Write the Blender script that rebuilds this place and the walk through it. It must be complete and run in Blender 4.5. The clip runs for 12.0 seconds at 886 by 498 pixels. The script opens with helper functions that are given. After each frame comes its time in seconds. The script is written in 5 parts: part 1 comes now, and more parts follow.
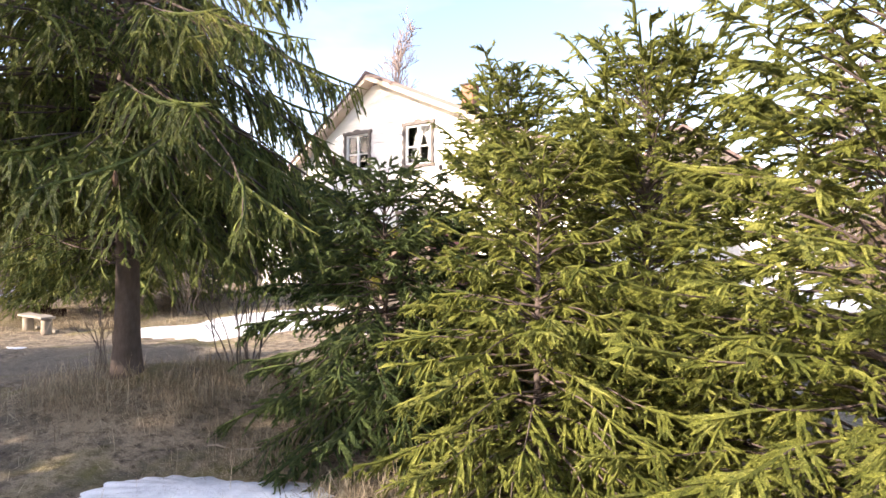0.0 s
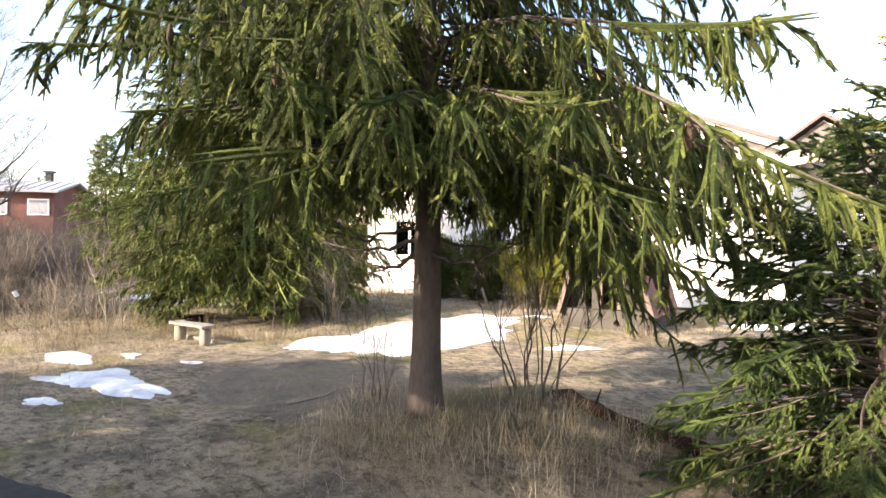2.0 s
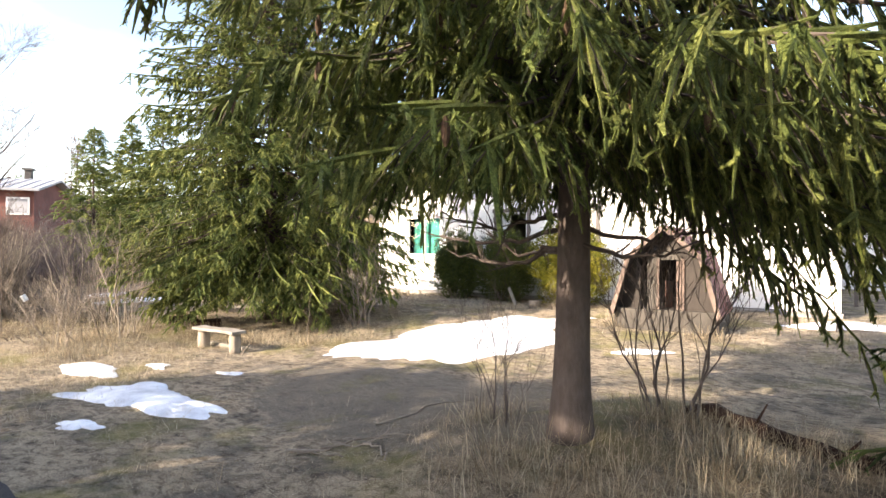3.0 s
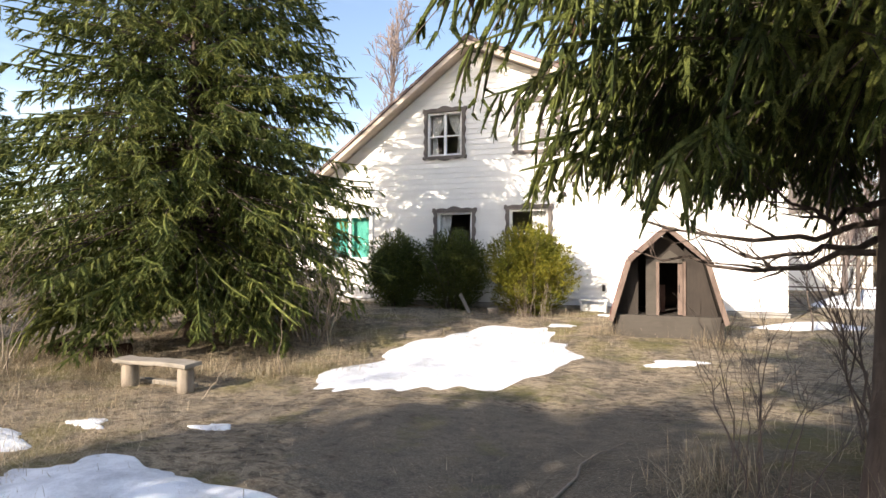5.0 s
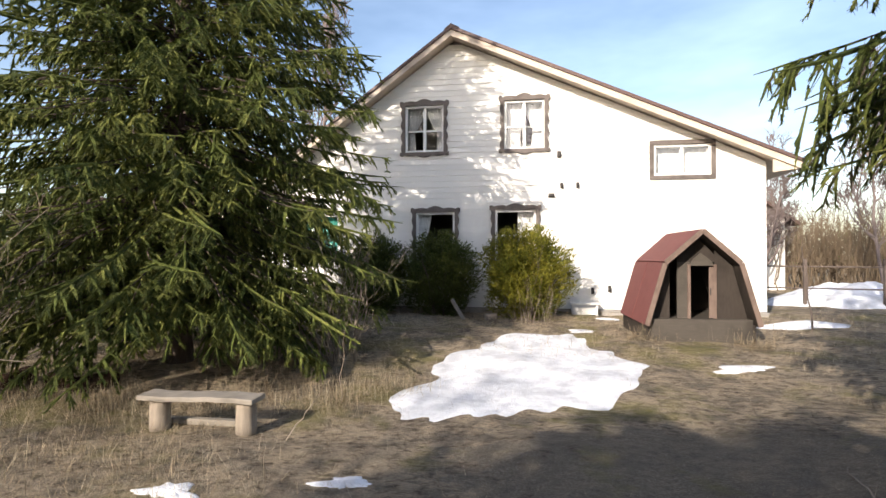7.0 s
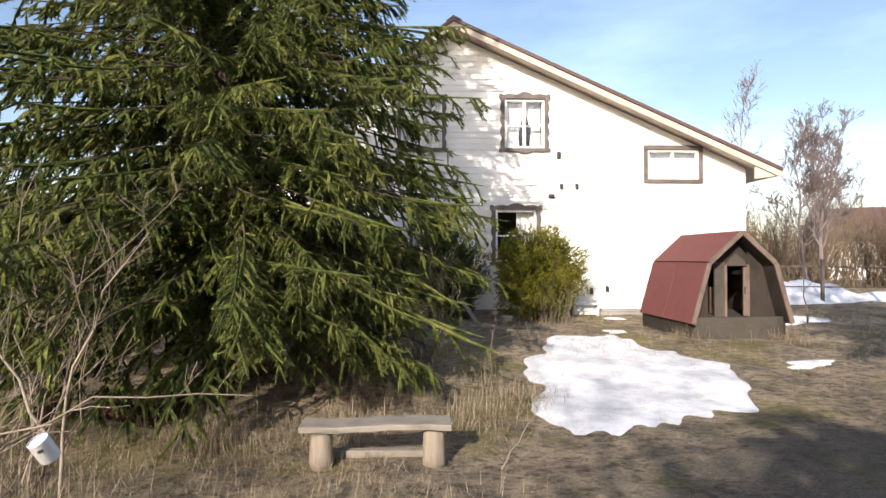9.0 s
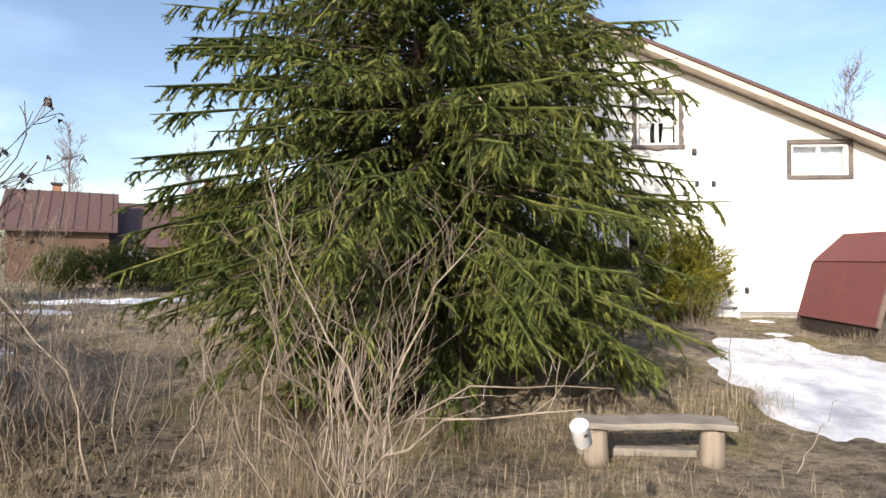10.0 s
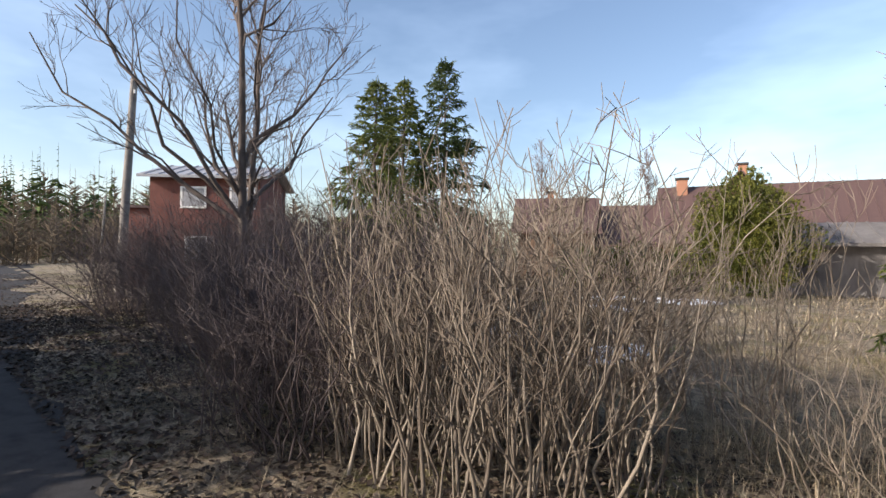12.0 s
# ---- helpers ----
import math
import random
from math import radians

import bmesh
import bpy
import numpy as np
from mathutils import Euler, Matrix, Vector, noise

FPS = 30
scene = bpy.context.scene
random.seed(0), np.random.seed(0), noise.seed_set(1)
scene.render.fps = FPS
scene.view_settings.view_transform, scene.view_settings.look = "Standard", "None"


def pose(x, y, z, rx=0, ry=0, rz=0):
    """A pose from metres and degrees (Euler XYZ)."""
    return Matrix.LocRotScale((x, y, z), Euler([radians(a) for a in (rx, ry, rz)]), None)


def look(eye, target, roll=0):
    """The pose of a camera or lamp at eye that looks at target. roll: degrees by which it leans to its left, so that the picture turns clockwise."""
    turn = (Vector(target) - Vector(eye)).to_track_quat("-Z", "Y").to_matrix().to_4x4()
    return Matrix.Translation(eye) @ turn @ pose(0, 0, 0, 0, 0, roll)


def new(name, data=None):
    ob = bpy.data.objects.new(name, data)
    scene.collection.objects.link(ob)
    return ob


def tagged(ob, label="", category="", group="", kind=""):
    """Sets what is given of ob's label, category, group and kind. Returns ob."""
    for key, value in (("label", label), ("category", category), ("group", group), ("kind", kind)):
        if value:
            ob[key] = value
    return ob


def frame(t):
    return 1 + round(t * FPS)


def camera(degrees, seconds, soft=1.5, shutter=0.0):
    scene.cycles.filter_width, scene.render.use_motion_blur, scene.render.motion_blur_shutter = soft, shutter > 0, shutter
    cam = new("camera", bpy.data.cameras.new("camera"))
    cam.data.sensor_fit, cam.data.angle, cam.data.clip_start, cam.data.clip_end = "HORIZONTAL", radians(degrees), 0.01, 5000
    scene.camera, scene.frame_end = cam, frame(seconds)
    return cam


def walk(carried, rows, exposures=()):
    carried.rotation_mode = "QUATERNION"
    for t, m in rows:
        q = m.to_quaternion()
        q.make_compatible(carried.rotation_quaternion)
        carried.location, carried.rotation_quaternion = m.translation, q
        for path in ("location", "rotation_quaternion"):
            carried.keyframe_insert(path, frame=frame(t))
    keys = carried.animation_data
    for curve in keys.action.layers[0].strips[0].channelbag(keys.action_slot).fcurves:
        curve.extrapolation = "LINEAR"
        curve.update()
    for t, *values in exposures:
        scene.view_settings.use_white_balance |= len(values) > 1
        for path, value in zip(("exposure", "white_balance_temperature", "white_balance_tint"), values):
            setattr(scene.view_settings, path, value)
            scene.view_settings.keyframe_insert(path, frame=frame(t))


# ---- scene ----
cam = camera(77.9, 12.0)
METRES, EYE, TILT, LEAN, TURN = 17.0, 1.65, 0.0, 0.0, 32.0
ROWS = [
    (0.0, 0.0147, 0.0, 0.0, 2.2, -0.1, -0.38),
    (0.5, -0.0335, 0.0205, -0.0, 4.65, -0.12, -0.39),
    (1.0, -0.0763, 0.036, 0.0002, 5.9, -0.02, -0.42),
    (1.5, -0.1205, 0.0542, -0.0007, 5.95, -0.04, -0.46),
    (2.0, -0.1593, 0.0697, -0.0017, 5.71, 0.09, -0.46),
    (2.5, -0.1965, 0.0911, -0.0034, 5.17, 0.03, -0.29),
    (3.0, -0.231, 0.1083, -0.0054, 3.65, 0.14, -0.21),
    (3.5, -0.2671, 0.1324, -0.0068, 1.13, 0.14, -0.17),
    (5.5, -0.3815, 0.2218, -0.0066, -14.6, 0.65, -0.13),
    (6.0, -0.4114, 0.2422, -0.0048, -17.03, 0.61, -0.1),
    (6.5, -0.4394, 0.264, -0.0053, -19.32, 0.65, -0.08),
    (8.5, -0.5549, 0.3601, -0.0052, -32.55, 0.95, 0.03),
    (9.0, -0.5883, 0.3871, -0.006, -33.99, 0.89, -0.0),
    (9.5, -0.6291, 0.4091, -0.0058, -33.83, 0.98, -0.15),
    (10.0, -0.6725, 0.4362, -0.0081, -27.93, 0.96, -0.18),
    (10.5, -0.7132, 0.4574, -0.0076, -16.43, 0.86, -0.23),
    (11.0, -0.7566, 0.48, -0.0101, -5.64, 0.78, -0.32),
    (11.5, -0.7997, 0.4978, -0.0103, 4.81, 0.75, -0.51),
    (12.0, -0.8443, 0.52, -0.0098, 14.17, 0.63, -0.65),
]
walk(cam, [(t, pose(0, 0, EYE, TILT, LEAN, TURN) @ pose(METRES * x, METRES * y, METRES * z, 90 + pitch, roll, yaw)) for t, x, y, z, yaw, pitch, roll in ROWS],
     exposures=[(0.0, 1.75, 7200, 20), (1.5, 1.82, 7300, 15), (2.5, 1.85, 7300, 14), (3.5, 1.85, 7300, 15), (5.5, 0.82, 7000, 13), (9.0, 0.56, 6800, 14), (11.0, 0.64, 6600, 12), (12.0, 0.5, 6600, 13)])

# ---- world, sun and exposure ----
SUN_TO = Vector((0.40, 0.917, -0.47)).normalized()
world = bpy.data.worlds.new("sky_world")
scene.world = world
world.use_nodes = True
wn = world.node_tree.nodes
sky = wn.new("ShaderNodeTexSky")
sky.sky_type = "NISHITA"
sky.sun_disc = False
sky.sun_elevation = math.asin(-SUN_TO.z)
sky.sun_rotation = math.atan2(-SUN_TO.x, -SUN_TO.y)
sky.air_density, sky.dust_density, sky.ozone_density = 1.0, 1.4, 1.6
wn["Background"].inputs[1].default_value = 0.16
# thin streaks of high cloud
w_links = world.node_tree.links
w_co = wn.new("ShaderNodeTexCoord")
w_map = wn.new("ShaderNodeMapping")
w_map.inputs["Scale"].default_value = (1.0, 1.3, 3.2)
w_noise = wn.new("ShaderNodeTexNoise")
w_noise.inputs["Scale"].default_value, w_noise.inputs["Detail"].default_value, w_noise.inputs["Roughness"].default_value = 1.7, 5, 0.55
w_ramp = wn.new("ShaderNodeValToRGB")
w_ramp.color_ramp.elements[0].position, w_ramp.color_ramp.elements[1].position = 0.44, 0.78
w_bright = wn.new("ShaderNodeMix")
w_bright.data_type, w_bright.blend_type = "RGBA", "MULTIPLY"
w_bright.inputs[0].default_value = 1.0
w_bright.inputs[7].default_value = (2.1, 1.85, 1.65, 1)
w_ramp.color_ramp.elements[1].color = (0.75, 0.75, 0.75, 1)
w_mix = wn.new("ShaderNodeMix")
w_mix.data_type = "RGBA"
w_links.new(w_co.outputs["Generated"], w_map.inputs[0])
w_links.new(w_map.outputs[0], w_noise.inputs["Vector"])
w_links.new(w_noise.outputs["Fac"], w_ramp.inputs[0])
w_links.new(w_ramp.outputs[0], w_mix.inputs[0])
w_links.new(sky.outputs[0], w_bright.inputs[6])
w_links.new(sky.outputs[0], w_mix.inputs[6])
w_links.new(w_bright.outputs[2], w_mix.inputs[7])
w_links.new(w_mix.outputs[2], wn["Background"].inputs[0])
sun_data = bpy.data.lights.new("sun", "SUN")
sun_data.energy, sun_data.angle, sun_data.color = 4.6, radians(0.53), (1.0, 0.93, 0.82)
sun = new("sun", sun_data)
sun.matrix_world = look((0, 0, 30), Vector((0, 0, 30)) + SUN_TO)


# ---- materials ----
class Nodes:
    def __init__(self, name):
        self.mat = bpy.data.materials.new(name)
        self.mat.use_nodes = True
        self.t = self.mat.node_tree
        self.b = self.t.nodes["Principled BSDF"]
        self.tc = self.t.nodes.new("ShaderNodeTexCoord")

    def link(self, a, b):
        self.t.links.new(a, b)

    def noise(self, scale, detail=4.0, rough=0.6, stretch=None, coord="Object", distortion=0.0):
        n = self.t.nodes.new("ShaderNodeTexNoise")
        n.inputs["Scale"].default_value = scale
        n.inputs["Detail"].default_value = detail
        n.inputs["Roughness"].default_value = rough
        n.inputs["Distortion"].default_value = distortion
        src = self.tc.outputs[coord]
        if stretch:
            m = self.t.nodes.new("ShaderNodeMapping")
            m.inputs["Scale"].default_value = stretch
            self.link(src, m.inputs[0])
            src = m.outputs[0]
        self.link(src, n.inputs["Vector"])
        return n.outputs["Fac"]

    def ramp(self, fac, stops):
        r = self.t.nodes.new("ShaderNodeValToRGB")
        e = r.color_ramp.elements
        while len(e) < len(stops):
            e.new(0.5)
        for el, (p, c) in zip(e, stops):
            el.position = p
            el.color = (*c, 1) if len(c) == 3 else c
        self.link(fac, r.inputs[0])
        return r.outputs[0]

    def mix(self, fac, a, b, mode="MIX"):
        m = self.t.nodes.new("ShaderNodeMix")
        m.data_type, m.blend_type = "RGBA", mode
        for val, sock in ((fac, m.inputs[0]), (a, m.inputs[6]), (b, m.inputs[7])):
            if hasattr(val, "is_output"):
                self.link(val, sock)
            elif isinstance(val, (int, float)):
                sock.default_value = val
            else:
                sock.default_value = (*val, 1)
        return m.outputs[2]

    def bump(self, height, strength, dist=0.01):
        b = self.t.nodes.new("ShaderNodeBump")
        b.inputs["Strength"].default_value = strength
        b.inputs["Distance"].default_value = dist
        self.link(height, b.inputs["Height"])
        self.link(b.outputs[0], self.b.inputs["Normal"])

    def color(self, c):
        if hasattr(c, "is_output"):
            self.link(c, self.b.inputs["Base Color"])
        else:
            self.b.inputs["Base Color"].default_value = (*c, 1)

    def set(self, rough=0.8, metal=0.0, spec=0.3):
        self.b.inputs["Roughness"].default_value = rough
        self.b.inputs["Metallic"].default_value = metal
        self.b.inputs["Specular IOR Level"].default_value = spec
        return self

    def island(self):
        return self.t.nodes.new("ShaderNodeNewGeometry").outputs["Random Per Island"]

    def objrand(self):
        return self.t.nodes.new("ShaderNodeObjectInfo").outputs["Random"]


def mat_grain(name, c1, c2, scale=20.0, stretch=None, rough=0.8, bump=0.3, dist=0.01, spec=0.25, metal=0.0, stain=None, vary=0.0):
    """A two-scale surface: fine grain between two colours, and broad stains."""
    n = Nodes(name).set(rough, metal, spec)
    fine = n.noise(scale, 6, 0.65, stretch)
    broad = n.noise(max(scale * 0.08, 0.6), 3, 0.6)
    col = n.mix(fine, c1, c2)
    dark = stain or tuple(v * 0.62 for v in c1)
    col = n.mix(n.ramp(broad, ((0.45, (0, 0, 0)), (0.75, (0.75, 0.75, 0.75)))), col, dark)
    if vary:
        col = n.mix(n.ramp(n.objrand(), ((0.0, (0, 0, 0)), (1.0, (vary, vary, vary)))), col, n.mix(1.0, col, (0.32, 0.28, 0.27), "MULTIPLY"))
    n.color(col)
    n.bump(fine, bump, dist)
    return n.mat


def mat_leaf(name, stops, rough=0.55, trans=0.25, patch=None, fur=0.0):
    """Needles and blades: each piece has its own tint, and boughs differ from one another."""
    n = Nodes(name).set(rough, 0, 0.3)
    col = n.ramp(n.island(), stops)
    shoot = n.noise(11.0, 2, 0.5, None, "Object")
    col = n.mix(n.ramp(shoot, ((0.36, (1, 1, 1)), (0.6, (0, 0, 0)))), col, n.mix(1.0, col, (0.5, 0.55, 0.55), "MULTIPLY"))
    broad = n.noise(1.6, 3, 0.6, None, "Object")
    col = n.mix(n.ramp(broad, ((0.38, (0, 0, 0)), (0.62, (1, 1, 1)))), col, n.mix(1.0, col, patch or (0.62, 0.72, 0.7), "MULTIPLY"))
    if fur:
        fine = n.noise(fur, 3, 0.7, None, "Object")
        col = n.mix(n.ramp(fine, ((0.4, (1, 1, 1)), (0.6, (0, 0, 0)))), col, n.mix(1.0, col, (0.5, 0.54, 0.5), "MULTIPLY"))
        n.bump(fine, 1.0, 0.02)
    n.color(col)
    if trans:
        tr = n.t.nodes.new("ShaderNodeBsdfTranslucent")
        ms = n.t.nodes.new("ShaderNodeMixShader")
        ms.inputs[0].default_value = trans
        n.link(col, tr.inputs[0])
        n.link(n.b.outputs[0], ms.inputs[1])
        n.link(tr.outputs[0], ms.inputs[2])
        n.link(ms.outputs[0], n.t.nodes["Material Output"].inputs[0])
    return n.mat


def mat_ground():
    n = Nodes("ground_earth_and_dead_grass").set(0.95, 0, 0.1)
    fibre = n.noise(55, 6, 0.75, (1, 2.2, 1), distortion=0.9)
    clump = n.noise(8.5, 5, 0.7, (1, 1.5, 1), distortion=0.4)
    mid = n.noise(2.2, 5, 0.65)
    broad = n.noise(0.75, 5, 0.65)
    straw = n.ramp(fibre, ((0.32, (0.19, 0.148, 0.105)), (0.5, (0.39, 0.315, 0.225)), (0.66, (0.62, 0.52, 0.385))))
    earth = n.ramp(fibre, ((0.32, (0.09, 0.075, 0.06)), (0.52, (0.19, 0.163, 0.13)), (0.7, (0.33, 0.285, 0.225))))
    col = n.mix(n.ramp(mid, ((0.44, (0, 0, 0)), (0.62, (1, 1, 1)))), straw, earth)
    col = n.mix(n.ramp(clump, ((0.34, (0.9, 0.9, 0.9)), (0.54, (0, 0, 0)))), col, (0.07, 0.053, 0.04))
    # oval of grey-brown lawn soil, its colour also darkened for the shade there
    place = n.t.nodes.new("ShaderNodeMapping")
    place.inputs["Location"].default_value = (7.2 / 5.0, -3.9 / 2.6, 0)
    place.inputs["Scale"].default_value = (1 / 5.0, 1 / 2.6, 0)
    n.link(n.tc.outputs["Object"], place.inputs[0])
    far = n.t.nodes.new("ShaderNodeVectorMath")
    far.operation = "LENGTH"
    n.link(place.outputs[0], far.inputs[0])
    wob = n.t.nodes.new("ShaderNodeMath")
    wob.operation = "MULTIPLY_ADD"
    wob.inputs[1].default_value = 0.9
    n.link(mid, wob.inputs[0])
    n.link(far.outputs["Value"], wob.inputs[2])
    shaded_soil = n.ramp(fibre, ((0.32, (0.06, 0.053, 0.045)), (0.5, (0.15, 0.134, 0.112)), (0.68, (0.34, 0.305, 0.25))))
    col = n.mix(n.ramp(wob.outputs[0], ((0.95, (0.75, 0.75, 0.75)), (1.35, (0, 0, 0)))), col, shaded_soil)
    moss = n.mix(fibre, (0.09, 0.09, 0.02), (0.26, 0.24, 0.07))
    col = n.mix(n.ramp(broad, ((0.52, (0, 0, 0)), (0.64, (0.6, 0.6, 0.6)))), col, moss)
    n.color(col)
    n.bump(n.mix(0.5, fibre, clump), 1.0, 0.04)
    return n.mat


def mat_snow():
    n = Nodes("old_spring_snow").set(0.6, 0, 0.3)
    fine = n.noise(45, 5, 0.7)
    broad = n.noise(2.5, 5, 0.65)
    col = n.mix(n.ramp(broad, ((0.42, (0, 0, 0)), (0.66, (1, 1, 1)))), (0.82, 0.84, 0.88), (0.5, 0.52, 0.56))
    dirt = n.ramp(fine, ((0.62, (0, 0, 0)), (0.72, (1, 1, 1))))
    col = n.mix(dirt, col, (0.33, 0.28, 0.22))
    n.color(col)
    n.b.inputs["Subsurface Weight"].default_value = 0.15
    n.b.inputs["Subsurface Radius"].default_value = (0.05, 0.06, 0.08)
    n.bump(n.noise(14, 6, 0.7), 0.6, 0.03)
    return n.mat


def mat_siding():
    n = Nodes("white_painted_siding").set(0.55, 0, 0.3)
    grain = n.noise(30, 5, 0.6, (0.15, 1, 3))
    broad = n.noise(0.8, 4, 0.65)
    col = n.mix(grain, (0.86, 0.85, 0.82), (0.78, 0.77, 0.74))
    col = n.mix(n.ramp(broad, ((0.55, (0, 0, 0)), (0.8, (0.6, 0.6, 0.6)))), col, (0.66, 0.64, 0.6))
    col = n.mix(n.ramp(n.objrand(), ((0.0, (0, 0, 0)), (1.0, (0.18, 0.18, 0.18)))), col, (0.6, 0.58, 0.55))
    n.color(col)
    n.bump(grain, 0.15, 0.004)
    return n.mat


def mat_glass():
    n = Nodes("window_glass").set(0.03, 0, 0.5)
    gl = n.t.nodes.new("ShaderNodeBsdfGlossy")
    gl.inputs["Roughness"].default_value = 0.02
    tr = n.t.nodes.new("ShaderNodeBsdfTransparent")
    fr = n.t.nodes.new("ShaderNodeFresnel")
    fr.inputs[0].default_value = 1.6
    ms = n.t.nodes.new("ShaderNodeMixShader")
    n.link(fr.outputs[0], ms.inputs[0])
    n.link(tr.outputs[0], ms.inputs[1])
    n.link(gl.outputs[0], ms.inputs[2])
    n.link(ms.outputs[0], n.t.nodes["Material Output"].inputs[0])
    return n.mat


def mat_sheet(name, c1, c2, rough=0.5, metal=0.0, scale=6.0):
    n = Nodes(name).set(rough, metal, 0.4)
    a = n.noise(scale, 5, 0.7)
    b = n.noise(scale * 9, 4, 0.6, (1, 1, 0.3))
    col = n.mix(a, c1, c2)
    col = n.mix(n.ramp(b, ((0.62, (0, 0, 0)), (0.72, (0.6, 0.6, 0.6)))), col, tuple(v * 0.55 for v in c1))
    n.color(col)
    n.bump(b, 0.2, 0.004)
    return n.mat


M_GROUND, M_SNOW, M_SIDING, M_GLASS = mat_ground(), mat_snow(), mat_siding(), mat_glass()
M_ROAD = mat_grain("damp_gravel_asphalt", (0.032, 0.031, 0.033), (0.075, 0.07, 0.068), 60, None, 0.92, 0.6, 0.01, 0.15)
M_CONCRETE = mat_grain("weathered_concrete", (0.33, 0.31, 0.29), (0.45, 0.43, 0.4), 25)
M_CASING = mat_grain("weathered_brown_carved_wood", (0.10, 0.085, 0.078), (0.22, 0.19, 0.175), 40, (1, 1, 0.2), 0.85, 0.5)
M_BROWN = mat_grain("red_brown_painted_wood", (0.15, 0.085, 0.07), (0.23, 0.14, 0.12), 30, (0.2, 1, 1), 0.7, 0.3)
M_WHITEWOOD = mat_grain("white_window_paint", (0.78, 0.78, 0.77), (0.86, 0.86, 0.85), 30, None, 0.45, 0.1, 0.003, 0.4, 0.0, (0.66, 0.65, 0.62))
M_CURTAIN = mat_grain("thin_white_curtain", (0.72, 0.73, 0.74), (0.86, 0.86, 0.86), 60, (1, 1, 0.2), 0.9, 0.2)
M_TEAL = mat_grain("teal_curtain", (0.05, 0.33, 0.27), (0.12, 0.46, 0.38), 40, (1, 1, 0.2), 0.8, 0.2)
M_ROOFMETAL = mat_sheet("brown_sheet_roofing", (0.085, 0.05, 0.045), (0.13, 0.08, 0.07), 0.5)
M_SOFFIT = mat_grain("pale_pine_boards", (0.53, 0.44, 0.36), (0.68, 0.59, 0.5), 24, (0.15, 1, 1), 0.65, 0.25)
# room surfaces coloured dark to put indoor shade behind the panes
M_DARKROOM = mat_grain("shade_toned_room_plaster", (0.16, 0.15, 0.14), (0.22, 0.2, 0.19), 12)
M_KENNEL = mat_grain("dark_brown_stained_boards", (0.028, 0.023, 0.02), (0.062, 0.05, 0.042), 30, (1, 1, 0.15), 0.75, 0.4)
M_KPLY = mat_grain("weathered_dark_plywood", (0.06, 0.052, 0.045), (0.1, 0.088, 0.075), 26, (0.2, 1, 1), 0.8, 0.3)
M_KROOF = mat_sheet("dull_red_roofing_felt", (0.125, 0.04, 0.038), (0.19, 0.065, 0.06), 0.8, 0.0, 5.0)
M_KTRIM = mat_grain("weathered_pale_brown_board", (0.13, 0.09, 0.075), (0.24, 0.18, 0.15), 35, (1, 1, 0.2), 0.8, 0.4)
M_BENCH = mat_grain("grey_weathered_plank", (0.17, 0.15, 0.125), (0.36, 0.325, 0.28), 32, (0.12, 1, 1), 0.85, 0.5)
M_LOG = mat_grain("weathered_peeled_log", (0.17, 0.14, 0.11), (0.38, 0.325, 0.265), 28, (1, 1, 0.15), 0.85, 0.6, 0.015)
M_BARK = mat_grain("spruce_bark", (0.06, 0.045, 0.038), (0.19, 0.15, 0.13), 26, (1, 1, 0.35), 0.95, 0.9, 0.02, 0.1)
M_ROT = mat_grain("rotten_dark_log", (0.025, 0.016, 0.012), (0.09, 0.05, 0.035), 24, (0.3, 1, 1), 0.95, 0.9, 0.02, 0.1)
M_TWIG = mat_grain("pale_grey_brown_twigs", (0.15, 0.12, 0.095), (0.55, 0.47, 0.375), 9, None, 0.8, 0.3, vary=0.75)
M_TWIGDARK = mat_grain("purple_brown_twigs", (0.055, 0.043, 0.043), (0.16, 0.128, 0.124), 14, None, 0.85, 0.3)
M_TREEBARK = mat_grain("grey_brown_bare_bark", (0.07, 0.055, 0.048), (0.2, 0.16, 0.14), 16, (1, 1, 0.4), 0.9, 0.5)
M_THICKET = mat_grain("brown_thicket_twigs", (0.12, 0.09, 0.06), (0.26, 0.2, 0.14), 3, None, 0.95, 0.1)
# bark tones paled, so distance haze sits in the colour
M_FARTWIG = mat_grain("haze_paled_far_twigs", (0.14, 0.11, 0.105), (0.24, 0.2, 0.19), 3, None, 0.95, 0.1)
M_NEEDLE = mat_leaf("spruce_needles", ((0.0, (0.17, 0.2, 0.05)), (0.5, (0.31, 0.335, 0.08)), (1.0, (0.5, 0.49, 0.14))), 0.6, 0.28, fur=130.0)
M_NEEDLE_DARK = mat_leaf("dark_spruce_needles", ((0.0, (0.085, 0.125, 0.036)), (0.5, (0.16, 0.205, 0.058)), (1.0, (0.27, 0.31, 0.085))), 0.6, 0.22, fur=130.0)
M_NEEDLE_YELLOW = mat_leaf("yellow_green_spruce_needles", ((0.0, (0.23, 0.25, 0.05)), (0.5, (0.39, 0.4, 0.085)), (1.0, (0.56, 0.55, 0.15))), 0.6, 0.32, patch=(0.75, 0.78, 0.65), fur=130.0)
M_YEW = mat_leaf("evergreen_shrub_leaves", ((0.0, (0.075, 0.09, 0.022)), (0.5, (0.13, 0.15, 0.034)), (1.0, (0.21, 0.22, 0.05))), 0.55, 0.2)
M_SUNSHRUB = mat_leaf("yellow_green_shrub_leaves", ((0.0, (0.13, 0.13, 0.016)), (0.5, (0.27, 0.25, 0.03)), (1.0, (0.42, 0.36, 0.05))), 0.55, 0.3)
M_THUJA = mat_leaf("olive_thuja_leaves", ((0.0, (0.11, 0.115, 0.02)), (0.5, (0.2, 0.195, 0.036)), (1.0, (0.31, 0.28, 0.06))), 0.55, 0.2)
